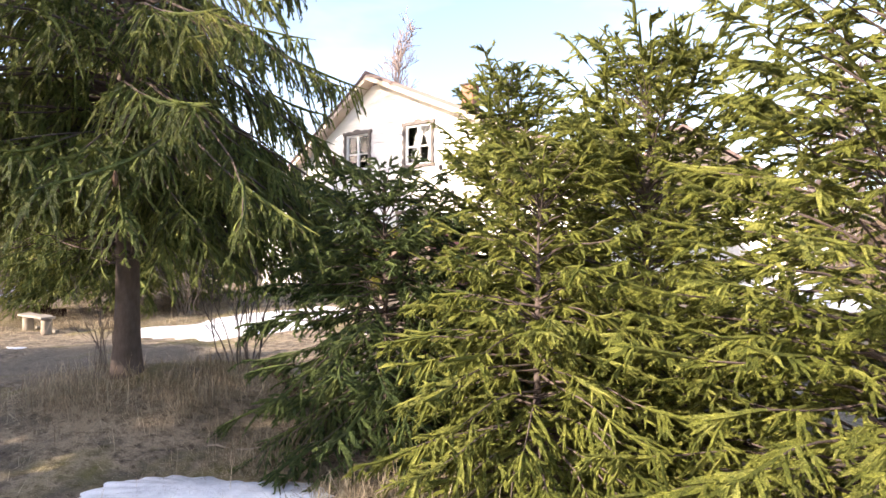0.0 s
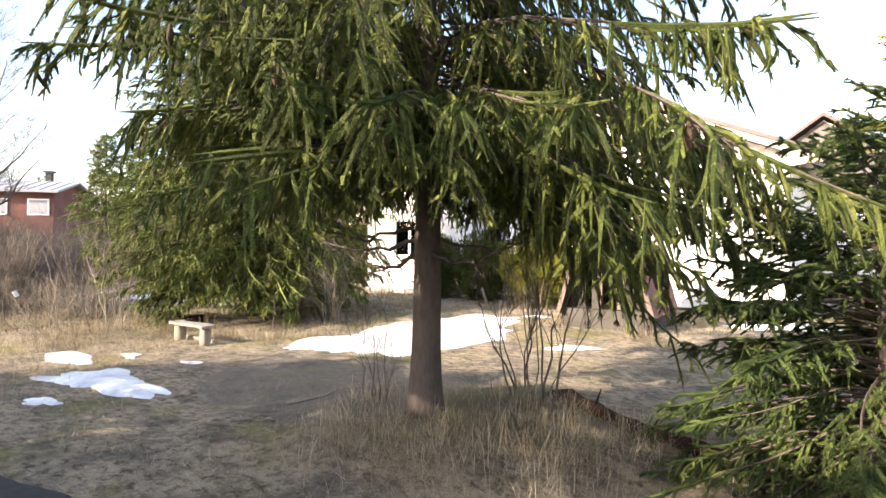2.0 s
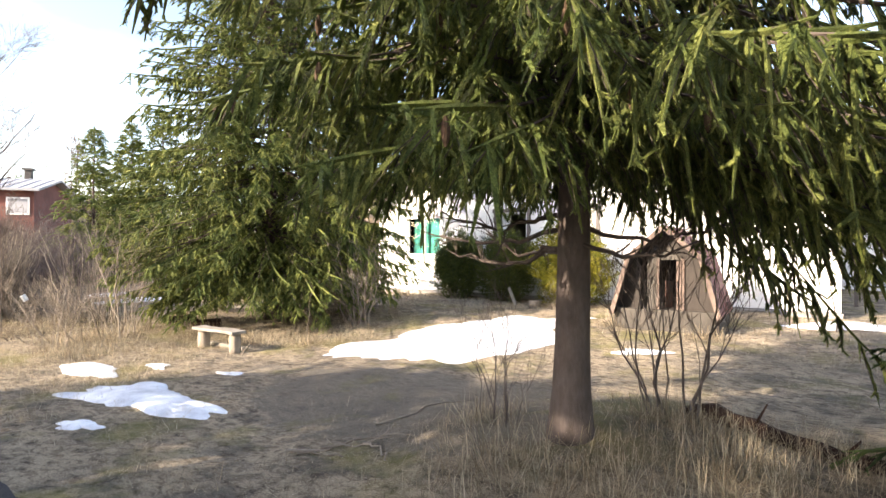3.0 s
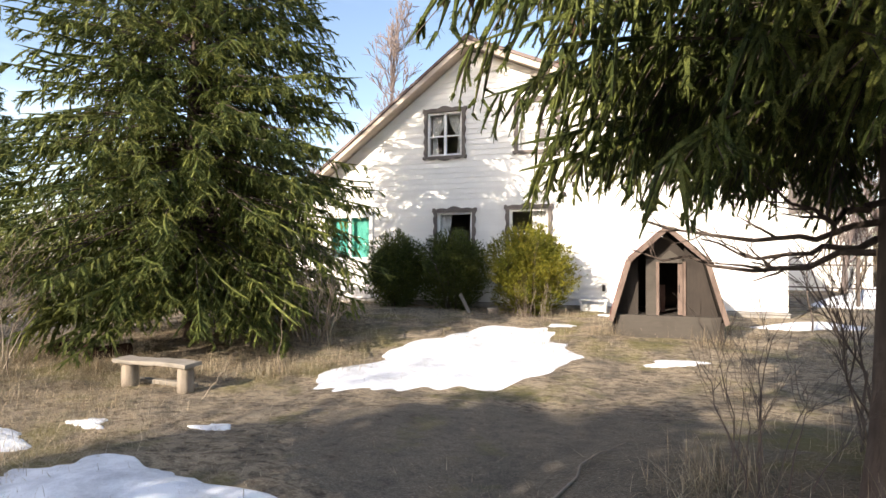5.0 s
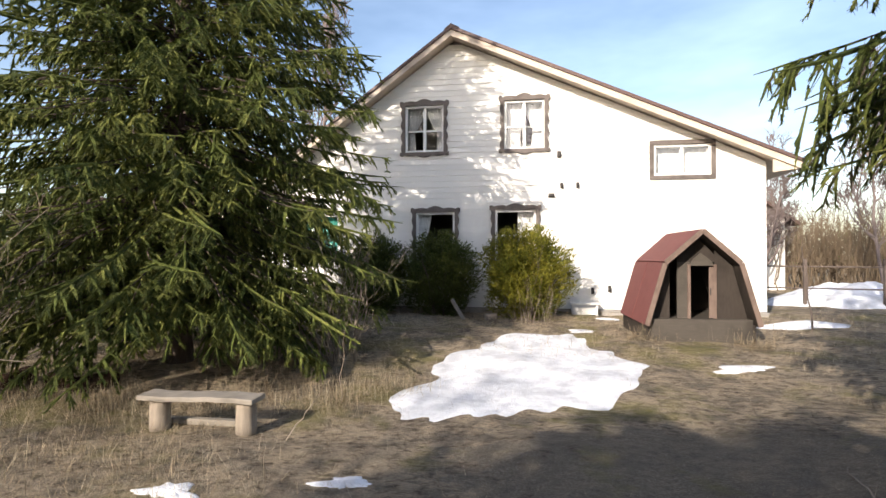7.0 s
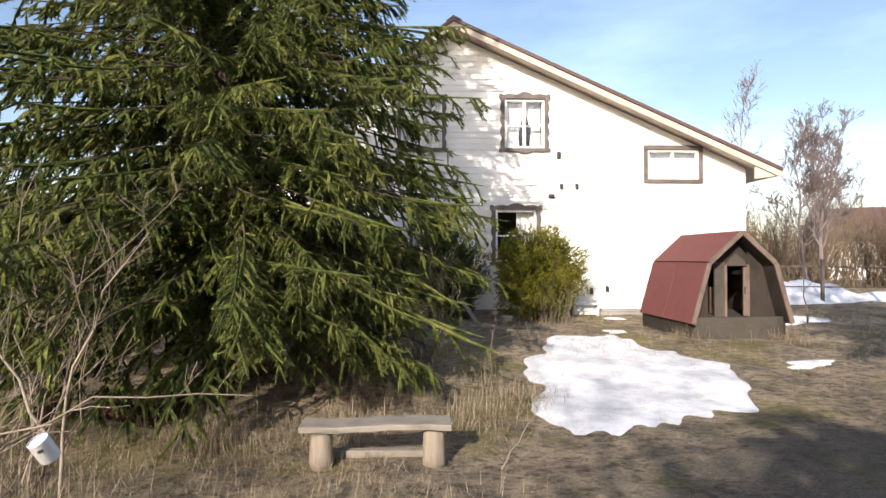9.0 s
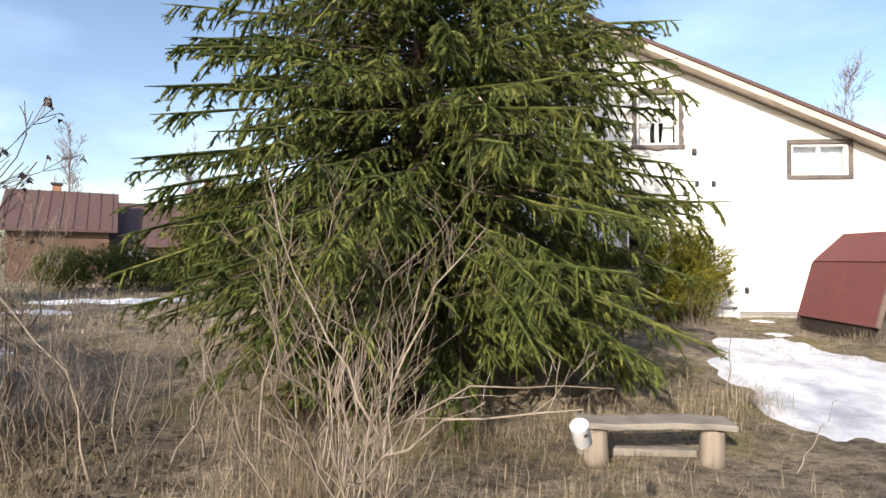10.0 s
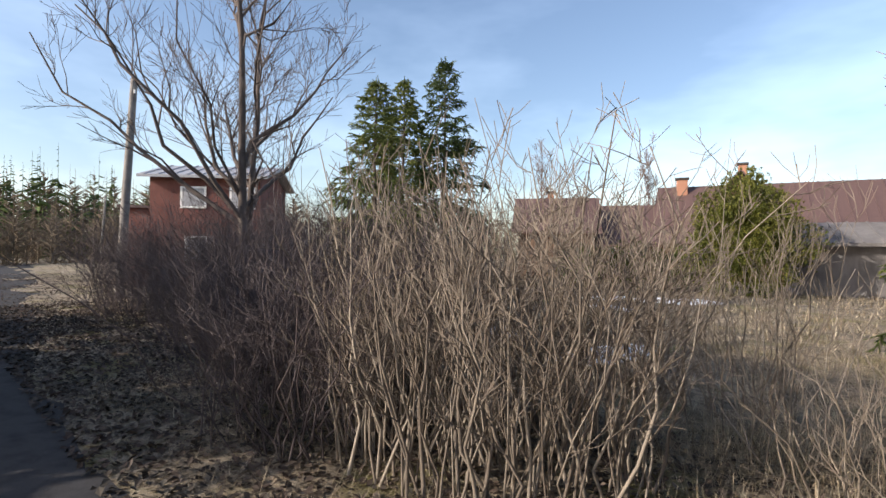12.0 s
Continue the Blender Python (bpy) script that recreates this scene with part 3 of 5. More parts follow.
def build_house():
    house = thing("house", "two-storey white clapboard house with carved window casings and brown roof", "house", (HX, HY, HZ))
    # backing wall with its openings, a board's thickness behind the planks
    zs = sorted({0.3 - HZ, *np.arange(0.6, RIDGE, 0.6).tolist(), *[h[2] for h in HOLES.values()], *[h[3] for h in HOLES.values()], RIDGE - 0.03})
    bm = bmesh.new()
    for z0, z1 in zip(zs, zs[1:]):
        for a0, a1, b0, b1 in row_pieces(z0, z1):
            prism([(a0, z0 - HZ), (b0, z0 - HZ), (b1, z1 - HZ), (a1, z1 - HZ)], 0.005, 0.16, bm)
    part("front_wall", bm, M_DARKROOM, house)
    wl, wr = WALL_L - HX, WALL_R - HX
    zl, zr = RIDGE + SLOPE_L * wl - HZ, RIDGE - SLOPE_R * wr - HZ
    part("side_wall", box(wl, wl + 0.16, 0.16, DEEP, 0.2, zl), M_SIDING, house)
    part("side_wall", box(wr - 0.16, wr, 0.16, DEEP, 0.2, zr), M_SIDING, house)
    part("back_wall", prism([(wl, 0.2), (wr, 0.2), (wr, zr), (0, RIDGE - HZ), (wl, zl)], DEEP, DEEP + 0.16), M_SIDING, house)
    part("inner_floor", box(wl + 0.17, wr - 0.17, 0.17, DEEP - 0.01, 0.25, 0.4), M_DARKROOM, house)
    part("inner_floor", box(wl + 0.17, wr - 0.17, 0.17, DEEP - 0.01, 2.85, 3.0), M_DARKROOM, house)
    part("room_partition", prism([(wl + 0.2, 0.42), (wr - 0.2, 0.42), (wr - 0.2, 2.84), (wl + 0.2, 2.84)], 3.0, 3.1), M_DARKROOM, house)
    part("foundation", box(wl - 0.03, wr + 0.03, -0.05, 0.16, -0.25, 0.17, 0.01), M_CONCRETE, house, "grey concrete foundation strip")
    part("ledge_board", box(wl - 0.04, wr + 0.04, -0.09, 0.0, 0.171, 0.2, 0.004), M_CONCRETE, house, "drip ledge above the foundation")
    # roof, overhanging the gable
    over, eave = 0.42, 0.62
    xl, xr = wl - 0.5, wr + eave
    zlo, zro = RIDGE - HZ + SLOPE_L * xl, RIDGE - HZ - SLOPE_R * xr
    top = RIDGE - HZ
    for nm, (xa, za) in (("roof", (xl, zlo)), ("roof", (xr, zro))):
        slope = part(nm, prism([(0, top + 0.13), (xa, za + 0.13), (xa, za + 0.21), (0, top + 0.21)], -over - 0.07, DEEP + 0.4), M_ROOFMETAL, house, "brown profiled sheet roofing")
        for y in np.arange(-over, DEEP + 0.3, 0.36):
            part("standing_seam", prism([(0, top + 0.21), (xa, za + 0.21), (xa, za + 0.235), (0, top + 0.235)], y, y + 0.03), M_ROOFMETAL, slope)
        part("soffit", prism([(0, top + 0.03), (xa, za + 0.03), (xa, za + 0.06), (0, top + 0.06)], -over, DEEP + 0.35), M_SOFFIT, house, "pale pine soffit boards under the overhang")
        part("fascia", prism([(0, top - 0.02), (xa, za - 0.02), (xa, za + 0.128), (0, top + 0.128)], -over - 0.03, -over + 0.0), M_SOFFIT, house, "pale wooden barge board")
    part("ridge_cap", prism([(-0.16, top + 0.1), (0, top + 0.22), (0.2, top + 0.13), (0.2, top + 0.16), (0, top + 0.26), (-0.16, top + 0.13)], -over - 0.06, DEEP + 0.4), M_ROOFMETAL, house)
    part("eave_bracket", prism([(wr, zr - 0.32), (xr - 0.12, zro + 0.02), (wr, zr - 0.02)], -over + 0.02, -over + 0.06), M_SOFFIT, house)
    chim = part("chimney", box(1.55, 2.0, 2.6, 3.05, 5.6, 7.05, 0.01), M_BRICK, house, "short brick chimney")
    part("chimney_cap", box(1.5, 2.05, 2.55, 3.1, 7.05, 7.11, 0.01), M_IRON, chim)
    pin = ("l", 0.55, 0.35)
    pir = ("r", 0.55, 0.35)
    tied = ((0.05, 0.5, 0.0, 1, pin, M_CURTAIN), (0.5, 0.95, 0.0, 1, pir, M_CURTAIN))
    carved = {"mullion": True, "bar": 0.46, "casing": "carved", "cloth": tied}
    house_window(house, "w_up_a", carved)
    house_window(house, "w_up_b", {**carved, "cloth": ((0.05, 0.52, 0.0, 1, ("l", 0.7, 0.7), M_CURTAIN), (0.48, 0.95, 0.0, 1, ("r", 0.55, 0.5), M_CURTAIN))})
    house_window(house, "w_up_c", {"mullion": True, "casing": M_CASING, "casing_label": "flat weathered grey-brown casing board", "cloth": ((0.0, 1.0, 0.0, 0.95, None, M_CURTAIN),)})
    house_window(house, "w_low_a", {"mullion": False, "casing": "carved", "glass": False, "cloth": ((0.02, 0.36, 0.0, 1, ("l", 0.6, 0.5), M_CURTAIN),)})
    house_window(house, "w_low_b", {"mullion": False, "bar": 0.5, "casing": "carved", "cloth": ((0.55, 0.98, 0.3, 1, None, M_CURTAIN),)})
    house_window(house, "w_low_c", {"mullion": True, "casing": M_WHITEWOOD, "casing_label": "flat white casing board", "cloth": ((0.0, 1.0, 0.0, 1.0, None, M_TEAL),)})
    # iron stubs and hooks left on the wall
    for x, z, w, h in ((-8.76, 3.98, 0.06, 0.12), (-8.33, 3.24, 0.04, 0.1), (-8.7, 3.24, 0.04, 0.1), (-8.94, 3.01, 0.11, 0.06), (-7.99, 0.75, 0.04, 0.11), (-7.61, 0.8, 0.04, 0.1)):
        hook = part("wall_bracket", box(x - HX - w / 2, x - HX + w / 2, -0.12, -0.02, z - HZ - h / 2, z - HZ + h / 2, 0.008), M_IRON, house, "small dark iron bracket")
        part("bracket_plate", box(x - HX - w / 2 - 0.015, x - HX + w / 2 + 0.015, -0.032, -0.02, z - HZ - h / 2 - 0.02, z - HZ + h / 2 + 0.02), M_IRON, hook)
    return house


def build_siding(house):
    """Every clapboard is a plank of its own, its lower edge proud of the one below."""
    z = 0.32
    while z < RIDGE - 0.1:
        for a0, a1, b0, b1 in row_pieces(z, z + 0.14):
            bm = bmesh.new()
            lo, hi = z - HZ, z - HZ + 0.143
            pts = ((a0, -0.024, lo), (b0, -0.024, lo), (b1, -0.008, hi), (a1, -0.008, hi), (a0, 0.004, lo), (b0, 0.004, lo), (b1, 0.004, hi), (a1, 0.004, hi))
            v = [bm.verts.new(p) for p in pts]
            for f in ((0, 1, 2, 3), (7, 6, 5, 4), (0, 4, 5, 1), (3, 2, 6, 7), (1, 5, 6, 2), (0, 3, 7, 4)):
                bm.faces.new([v[i] for i in f])
            part("clapboard", bm, M_SIDING, house)
        z += 0.14


house = build_house()


# ---- the small shelter with the red roof ----
def build_kennel():
    zb = ground_at(-6.78, 9.6) - 0.03
    k = thing("playhouse", "small dark wooden shelter with a steep red gambrel roof", "playhouse", (-6.69, 9.2, zb))
    k.rotation_euler[2], k.scale[0] = radians(3), 0.92
    H = 1.96 - zb
    half = [(-0.93, 0.28), (-0.62, 1.28), (0.0, H)]
    D = 1.9
    t = 0.045

    def slab(p, q, y0, y1, d0, d1, bm):
        """A board along the roof line from p to q, between two offsets outwards."""
        dx, dz = q[0] - p[0], q[1] - p[1]
        ln = math.hypot(dx, dz)
        nx, nz = -dz / ln, dx / ln
        if nx * (p[0] + q[0]) < 0:
            nx, nz = -nx, -nz
        return prism([(p[0] + nx * d0, p[1] + nz * d0), (q[0] + nx * d0, q[1] + nz * d0), (q[0] + nx * d1, q[1] + nz * d1), (p[0] + nx * d1, p[1] + nz * d1)], y0, y1, bm)

    for sgn in (-1, 1):
        pts = [(sgn * -x, z) for x, z in half]
        for nm, (p, q) in (("lower_roof_slope", (pts[0], pts[1])), ("upper_roof_slope", (pts[1], pts[2]))):
            part(nm, slab(p, q, 0.0, D, 0.0, t, bmesh.new()), M_KROOF, k, "dull red roofing felt on boards")
            if nm == "lower_roof_slope":
                part("felt_lap", slab(p, q, D * 0.5, D * 0.5 + 0.02, t, t + 0.008, bmesh.new()), M_KROOF, k)
            part("inner_lining", slab(p, q, 0.004, D, -0.02, -0.003, bmesh.new()), M_KENNEL, k, "dark boards lining the roof")
            part("barge_board", slab(p, q, -0.03, 0.0, -0.03, t + 0.006, bmesh.new()), M_KTRIM, k, "weathered pale brown barge board")
    # front: set back behind the overhang, with an open doorway
    y0, y1 = 0.28, 0.31
    part("plinth", box(-0.86, 0.86, 0.1, 0.14, -0.05, 0.38, 0.006), M_KPLY, k, "weathered plywood plinth")
    part("porch_floor", box(-0.88, 0.88, 0.14, D - 0.1, 0.33, 0.375, 0.006), M_KPLY, k)
    part("front_panel", prism([(-0.85, 0.375), (-0.47, 0.375), (-0.47, 1.3), (-0.6, 1.24)], y0, y1), M_KENNEL, k)
    part("front_panel", prism([(0.3, 0.375), (0.85, 0.375), (0.6, 1.24), (0.3, 1.5)], y0, y1), M_KENNEL, k)
    part("front_panel", prism([(-0.34, 0.375), (-0.12, 0.375), (-0.12, 1.3), (-0.34, 1.3)], y0, y1), M_KPLY, k)
    part("gable_panel", prism([(-0.34, 1.3), (0.3, 1.3), (0.3, 1.42), (0.0, H - 0.08), (-0.34, 1.42)], y0, y1), M_KENNEL, k)
    part("door_lintel", prism([(-0.14, 1.24), (0.3, 1.24), (0.22, 1.34), (0.06, 1.45), (-0.06, 1.36)], y0 - 0.02, y0), M_KPLY, k, "paler plywood over the doorway")
    for x in (-0.14, 0.3):
        part("door_post", box(x - 0.025, x + 0.025, y0 - 0.03, y1, 0.375, 1.26, 0.004), M_KTRIM, k)
    door = part("door", box(0.19, 0.272, y0 - 0.05, y0 - 0.02, 0.39, 1.22, 0.004), M_KTRIM, k, "narrow plank door folded aside")
    part("door_handle", box(0.2, 0.215, y0 - 0.07, y0 - 0.05, 0.76, 0.88, 0.004), M_IRON, door)
    part("inner_box", box(-0.11, 0.02, 0.75, 0.8, 0.38, 0.85, 0.006), M_BROWN, k, "reddish plank partition inside")
    part("back_panel", prism([(-0.9, 0.28), (0.9, 0.28), (0.6, 1.26), (0.0, H - 0.05), (-0.6, 1.26)], D - 0.06, D - 0.02), M_KENNEL, k)
    for sgn in (-1, 1):
        part("sill_beam", box(sgn * 0.87 - 0.05, sgn * 0.87 + 0.05, 0.12, D - 0.02, -0.08, 0.3, 0.008), M_KENNEL, k)


build_kennel()


# ---- the log bench ----
def lathe_log(r, h, rng, sides=20, rings=6):
    bm = bmesh.new()
    rows = []
    wob = [1 + 0.05 * rng.normal() for _ in range(sides)]
    for i in range(rings + 1):
        z = h * i / rings
        rr = r * (1 + 0.06 * (1 - i / rings)) * (0.94 if i in (0, rings) else 1.0)
        rows.append([bm.verts.new((rr * wob[j] * math.cos(j * 6.2832 / sides), rr * wob[j] * math.sin(j * 6.2832 / sides), z)) for j in range(sides)])
    for a, b in zip(rows, rows[1:]):
        for j in range(sides):
            n = (j + 1) % sides
            bm.faces.new((a[j], a[n], b[n], b[j]))
    bm.faces.new(rows[-1])
    bm.faces.new(rows[0][::-1])
    return bm


def build_bench():
    rng = np.random.default_rng(5)
    z0 = -0.065
    b = thing("bench", "low bench of a grey weathered plank on two log stumps", "bench", (-12.33, 4.52, z0))
    for x in (-0.42, 0.44):
        ob = part("log_leg", lathe_log(0.088, 0.315, rng), M_LOG, b, "upright weathered log stump", True)
        ob.location = (x, 0.0, 0.0)
    bm = box(-0.57, 0.57, -0.13, 0.12, 0.315, 0.362, 0.01)
    bmesh.ops.subdivide_edges(bm, edges=[e for e in bm.edges if e.calc_length() > 0.5], cuts=12, use_grid_fill=True)
    for v in bm.verts:
        v.co.z += 0.008 * math.sin(v.co.x * 5) + 0.003 * math.sin(v.co.x * 23 + v.co.y * 9)
        v.co.y += 0.008 * math.sin(v.co.x * 7 + 1)
    part("seat_plank", bm, M_BENCH, b, "split grey plank seat")


build_bench()
rail = thing("fallen_rail", "weathered grey rail lying under the bench", "plank", (-12.36, 4.72, ground_at(-12.36, 4.72)))
part("plank", box(-0.5, 0.42, -0.04, 0.04, 0.0, 0.06, 0.012), M_BENCH, rail)


# ---- trees and shrubs ----
def trunk_arrays(h, r, rng, lean=0.0, rings=26, sides=14, flare=0.5):
    z = np.linspace(0, 1, rings) ** 1.3 * h
    x = lean * z + 0.02 * np.sin(z * 1.1 + rng.uniform(0, 6))
    rad = r * (1 - 0.93 * z / h) * (1 + flare * np.exp(-z / (r * 1.6)))
    p = np.stack([x, 0.02 * np.cos(z * 0.9), z - 0.12 * (z == 0)], 1)
    return tubes(p[None], rad[None], sides)


def spruce(name, label, x, y, h, r, trunk_r, low, boughs, mat, seed, hang=0.35, dens=20.0, needle=(0.028, 0.008), per=20, droop=0.35, rise=0.0, group="", twig_gap=0.085, cones=0, dz=0.0, bias=1.15, full=0.72, shoot=1.0, lop=0.0, skirt=0.0, finger=0.12, brush=0.018):
    """A spruce: a trunk, drooping boughs in whorls with side shoots, and needles round every shoot."""
    rng = np.random.default_rng(seed)
    tree = thing(name, label, "tree", (x, y, ground_at(x, y) - 0.05 + dz), group)
    v, t = trunk_arrays(h, trunk_r, rng)
    soup("trunk", v, t, M_BARK, tree, smooth=True)
    u = np.sort(rng.random(boughs)) ** bias
    z0 = low + (h - low) * u * 0.985
    L = r * ((1 - u) ** full * (0.68 + 0.32 * np.clip(u / 0.1, 0, 1)) + 0.03) * rng.uniform(0.76, 1.1, boughs)
    az = np.arange(boughs) * 2.39996 + rng.normal(0, 0.35, boughs)
    L = L * (1 + lop * np.cos(az + 0.3))
    e = np.interp(u, (0, 0.3, 0.75, 1), (-0.12, 0.02, 0.45, 1.0)) + rise + rng.normal(0, 0.08, boughs)
    dr = droop * np.interp(u, (0, 0.5, 1), (1.0, 0.8, 0.2))
    dr = dr + skirt * np.exp(-((np.mod(az - 0.6 + math.pi, 2 * math.pi) - math.pi) / 0.9) ** 2) * (u < 0.3)
    cz, sz = np.cos(az), np.sin(az)
    bend = rng.normal(0, 0.22, boughs)

    def at(i, s):
        rad = L[i] * s
        turn = az[i] + bend[i] * s ** 1.5
        zz = z0[i] + L[i] * (e[i] * s - dr[i] * s ** 2 * 1.5 + dr[i] * 0.8 * s ** 3)
        return np.stack([np.cos(turn) * rad, np.sin(turn) * rad, zz + 0.02 * np.sin(s * 9 + az[i] * 5)], -1)

    k = 7
    s = np.linspace(0, 1, k)
    P = np.stack([at(np.arange(boughs), np.full(boughs, q)) for q in s], 1)
    R = (0.006 + 0.012 * L / r)[:, None] * (1 - 0.85 * s)[None] * (trunk_r / 0.13) ** 0.4
    branch = [tubes(P, R, 4)]
    n = (L * dens).astype(int) + 4
    i = np.repeat(np.arange(boughs), n)
    q = rng.uniform(0.1, 1.0, len(i)) ** 0.8
    pos = at(i, q)
    way = unit(at(i, q + 0.02) - at(i, q - 0.02))
    side = unit(np.stack([-sz[i], cz[i], np.zeros(len(i))], -1)) * rng.choice([-1.0, 1.0], len(i))[:, None]
    d = unit(way * 0.75 + side * rng.uniform(0.4, 1.0, len(i))[:, None] + np.array([0, 0, -1.0]) * (hang * rng.uniform(-0.1, 1.6, len(i)))[:, None] + rng.normal(0, 0.16, (len(i), 3)))
    bl = shoot * (0.12 + 0.42 * np.clip(L[i], 0, 2.2) / 2.0 * (1.2 - 0.85 * q)) * rng.uniform(0.6, 1.3, len(i))
    curve = hang * 0.8 * bl

    def sub(j, s2):
        return pos[j] + d[j] * (bl[j] * s2)[:, None] + np.array([0, 0, -1.0]) * (curve[j] * s2 ** 2)[:, None]

    j0 = np.arange(len(i))
    Q = np.stack([sub(j0, np.full(len(i), f)) for f in (0.0, 0.5, 1.0)], 1)
    if hang > 0.5:
        branch.append(tubes(Q[:, (0, 2)], np.tile(np.array([[0.0035, 0.0015]]), (len(i), 1)), 3))
    v, t = join(*branch)
    soup("boughwork", v, t, M_BARK, tree, "bare brown boughs and shoots", "stuff")
    m = np.maximum((bl / twig_gap).astype(int), 1)
    j = np.repeat(j0, m)
    s2 = rng.uniform(0.08, 1.0, len(j))
    tp = sub(j, s2)
    bw = unit(sub(j, s2 + 0.05) - sub(j, s2 - 0.05))
    ts = unit(np.cross(bw, np.array([0, 0, 1.0]))) * rng.choice([-1.0, 1.0], len(j))[:, None]
    td = unit(bw * 0.75 + ts * rng.uniform(0.2, 0.95, len(j))[:, None] + rng.normal(0, 0.34, (len(j), 3)) + np.array([0, 0, -1.0]) * hang * 0.6)
    tl = finger * rng.uniform(0.6, 1.3, len(j)) * (1.15 - 0.55 * s2)
    T = np.stack([tp, tp + td * tl[:, None]], 1)
    S = np.stack([sub(j0, np.full(len(i), f)) for f in (0.0, 0.55, 1.0)], 1)
    tip = np.stack([at(np.arange(boughs), np.full(boughs, f)) for f in (0.72, 0.82, 0.92, 1.03)], 1)
    lead = np.array([[[0, 0, h * f] for f in (0.9, 0.94, 0.98, 1.02)]])
    fur = (per, *needle)
    v, t = join(brushes(rng, T, brush, 3, *fur), brushes(rng, S, brush * 1.1, 3, *fur), brushes(rng, tip, brush * 1.1, 4, *fur), brushes(rng, lead, brush * 1.5, 5, *fur))
    soup("crown", v, t, mat, tree, "needled shoots", "stuff")
    for _ in range(cones):
        w = int(rng.integers(0, boughs))
        p = at(np.array([w]), np.array([rng.uniform(0.75, 0.98)]))[0]
        if not 1.8 < p[2] < 4.5:
            continue
        zz = np.linspace(0, 1, 7)
        rr = 0.018 * np.sin(np.clip(zz, 0.06, 0.97) * math.pi) ** 0.6
        pp = np.stack([p[0] + 0 * zz, p[1] + 0 * zz, p[2] - 0.03 - 0.11 * zz], 1)
        cv, ct = tubes(pp[None], rr[None], 8)
        soup("cone", cv, ct, M_CONE, tree, "hanging brown cone")
    return tree


def stems(rng, n, spread_xy, h, lean, r0, k=6, wob=0.05, hvar=0.35):
    """Many upright stems at once: paths and radii."""
    base = np.zeros((n, 3))
    a, rr = rng.uniform(0, 6.283, n), np.sqrt(rng.random(n))
    base[:, 0], base[:, 1] = spread_xy[0] * rr * np.cos(a), spread_xy[1] * rr * np.sin(a)
    out = np.stack([np.cos(a) * rr, np.sin(a) * rr, np.zeros(n)], 1)
    ht = h * rng.uniform(1 - hvar, 1 + hvar * 0.6, n)
    s = np.linspace(0, 1, k)
    dirn = out * lean * rng.uniform(0.3, 1.5, n)[:, None] + rng.normal(0, lean * 0.3, (n, 3)) * np.array([1, 1, 0])
    p = base[:, None] + dirn[:, None] * (ht[:, None] * s[None] ** 1.4)[:, :, None]
    p[:, :, 2] += ht[:, None] * s[None]
    p[:, 1:] += np.cumsum(rng.normal(0, wob, (n, k - 1, 3)), 1) * (ht / 2)[:, None, None] * np.array([1, 1, 0.2])
    rad = r0 * rng.uniform(0.5, 1.25, n)[:, None] * (1 - 0.8 * s)[None]
    return p, rad


def offshoots(rng, p, rad, per, length, angle, k=4, wob=0.05, low=0.25, up=0.25):
    """Side branches from given paths."""
    n, kk, _ = p.shape
    i = np.repeat(np.arange(n), per)
    s = rng.uniform(low, 0.97, len(i)) * (kk - 1)
    a = np.minimum(s.astype(int), kk - 2)
    f = (s - a)[:, None]
    start = p[i, a] * (1 - f) + p[i, a + 1] * f
    r = rad[i, a] * (1 - f[:, 0]) + rad[i, a + 1] * f[:, 0]
    d0 = unit(p[i, a + 1] - p[i, a])
    rnd = unit(rng.normal(size=(len(i), 3)))
    d = unit(d0 + unit(rnd - d0 * np.sum(rnd * d0, 1, keepdims=True)) * angle + np.array([0, 0, up]))
    ln = length * rng.uniform(0.45, 1.2, len(i)) * (1.15 - s / (kk - 1) * 0.55)
    t = np.linspace(0, 1, k)
    q = start[:, None] + d[:, None] * (ln[:, None] * t[None])[:, :, None]
    q[:, 1:] += np.cumsum(rng.normal(0, wob, (len(i), k - 1, 3)), 1) * ln[:, None, None]
    q[:, :, 2] += up * 0.35 * (ln[:, None] * t[None] ** 2)
    return q, (r * 0.62)[:, None] * (1 - 0.75 * t)[None]


def bare_bush(label, x, y, rx, ry, h, n, r0, mat, seed, lean=0.3, subs=5, sub_len=0.4, fine=3, group="", angle=0.7, name="bare_bush", dz=0.0, wob=0.06):
    rng = np.random.default_rng(seed)
    bush = thing(name, label, "bush", (x, y, ground_at(x, y) - 0.03 + dz), group)
    p, r = stems(rng, n, (rx, ry), h, lean, r0, 7, wob)
    if n <= 300 and not group:
        for i in range(n):
            v, t = tubes(p[i:i + 1], r[i:i + 1], 5)
            soup("stem", v, t, mat, bush, smooth=True)
    else:
        v, t = tubes(p, r, 5)
        soup("stemwork", v, t, mat, bush, "", "stuff", True)
    q, r2 = offshoots(rng, p, r, subs, sub_len, angle)
    pieces = [tubes(q, np.maximum(r2, r0 * 0.24), 3)]
    if fine:
        q3, r3 = offshoots(rng, q, r2, fine, sub_len * 0.5, angle, 3)
        pieces.append(tubes(q3, np.maximum(r3, r0 * 0.16), 3))
    v, t = join(*pieces)
    soup("twigwork", v, t, mat, bush, "", "stuff")
    return bush


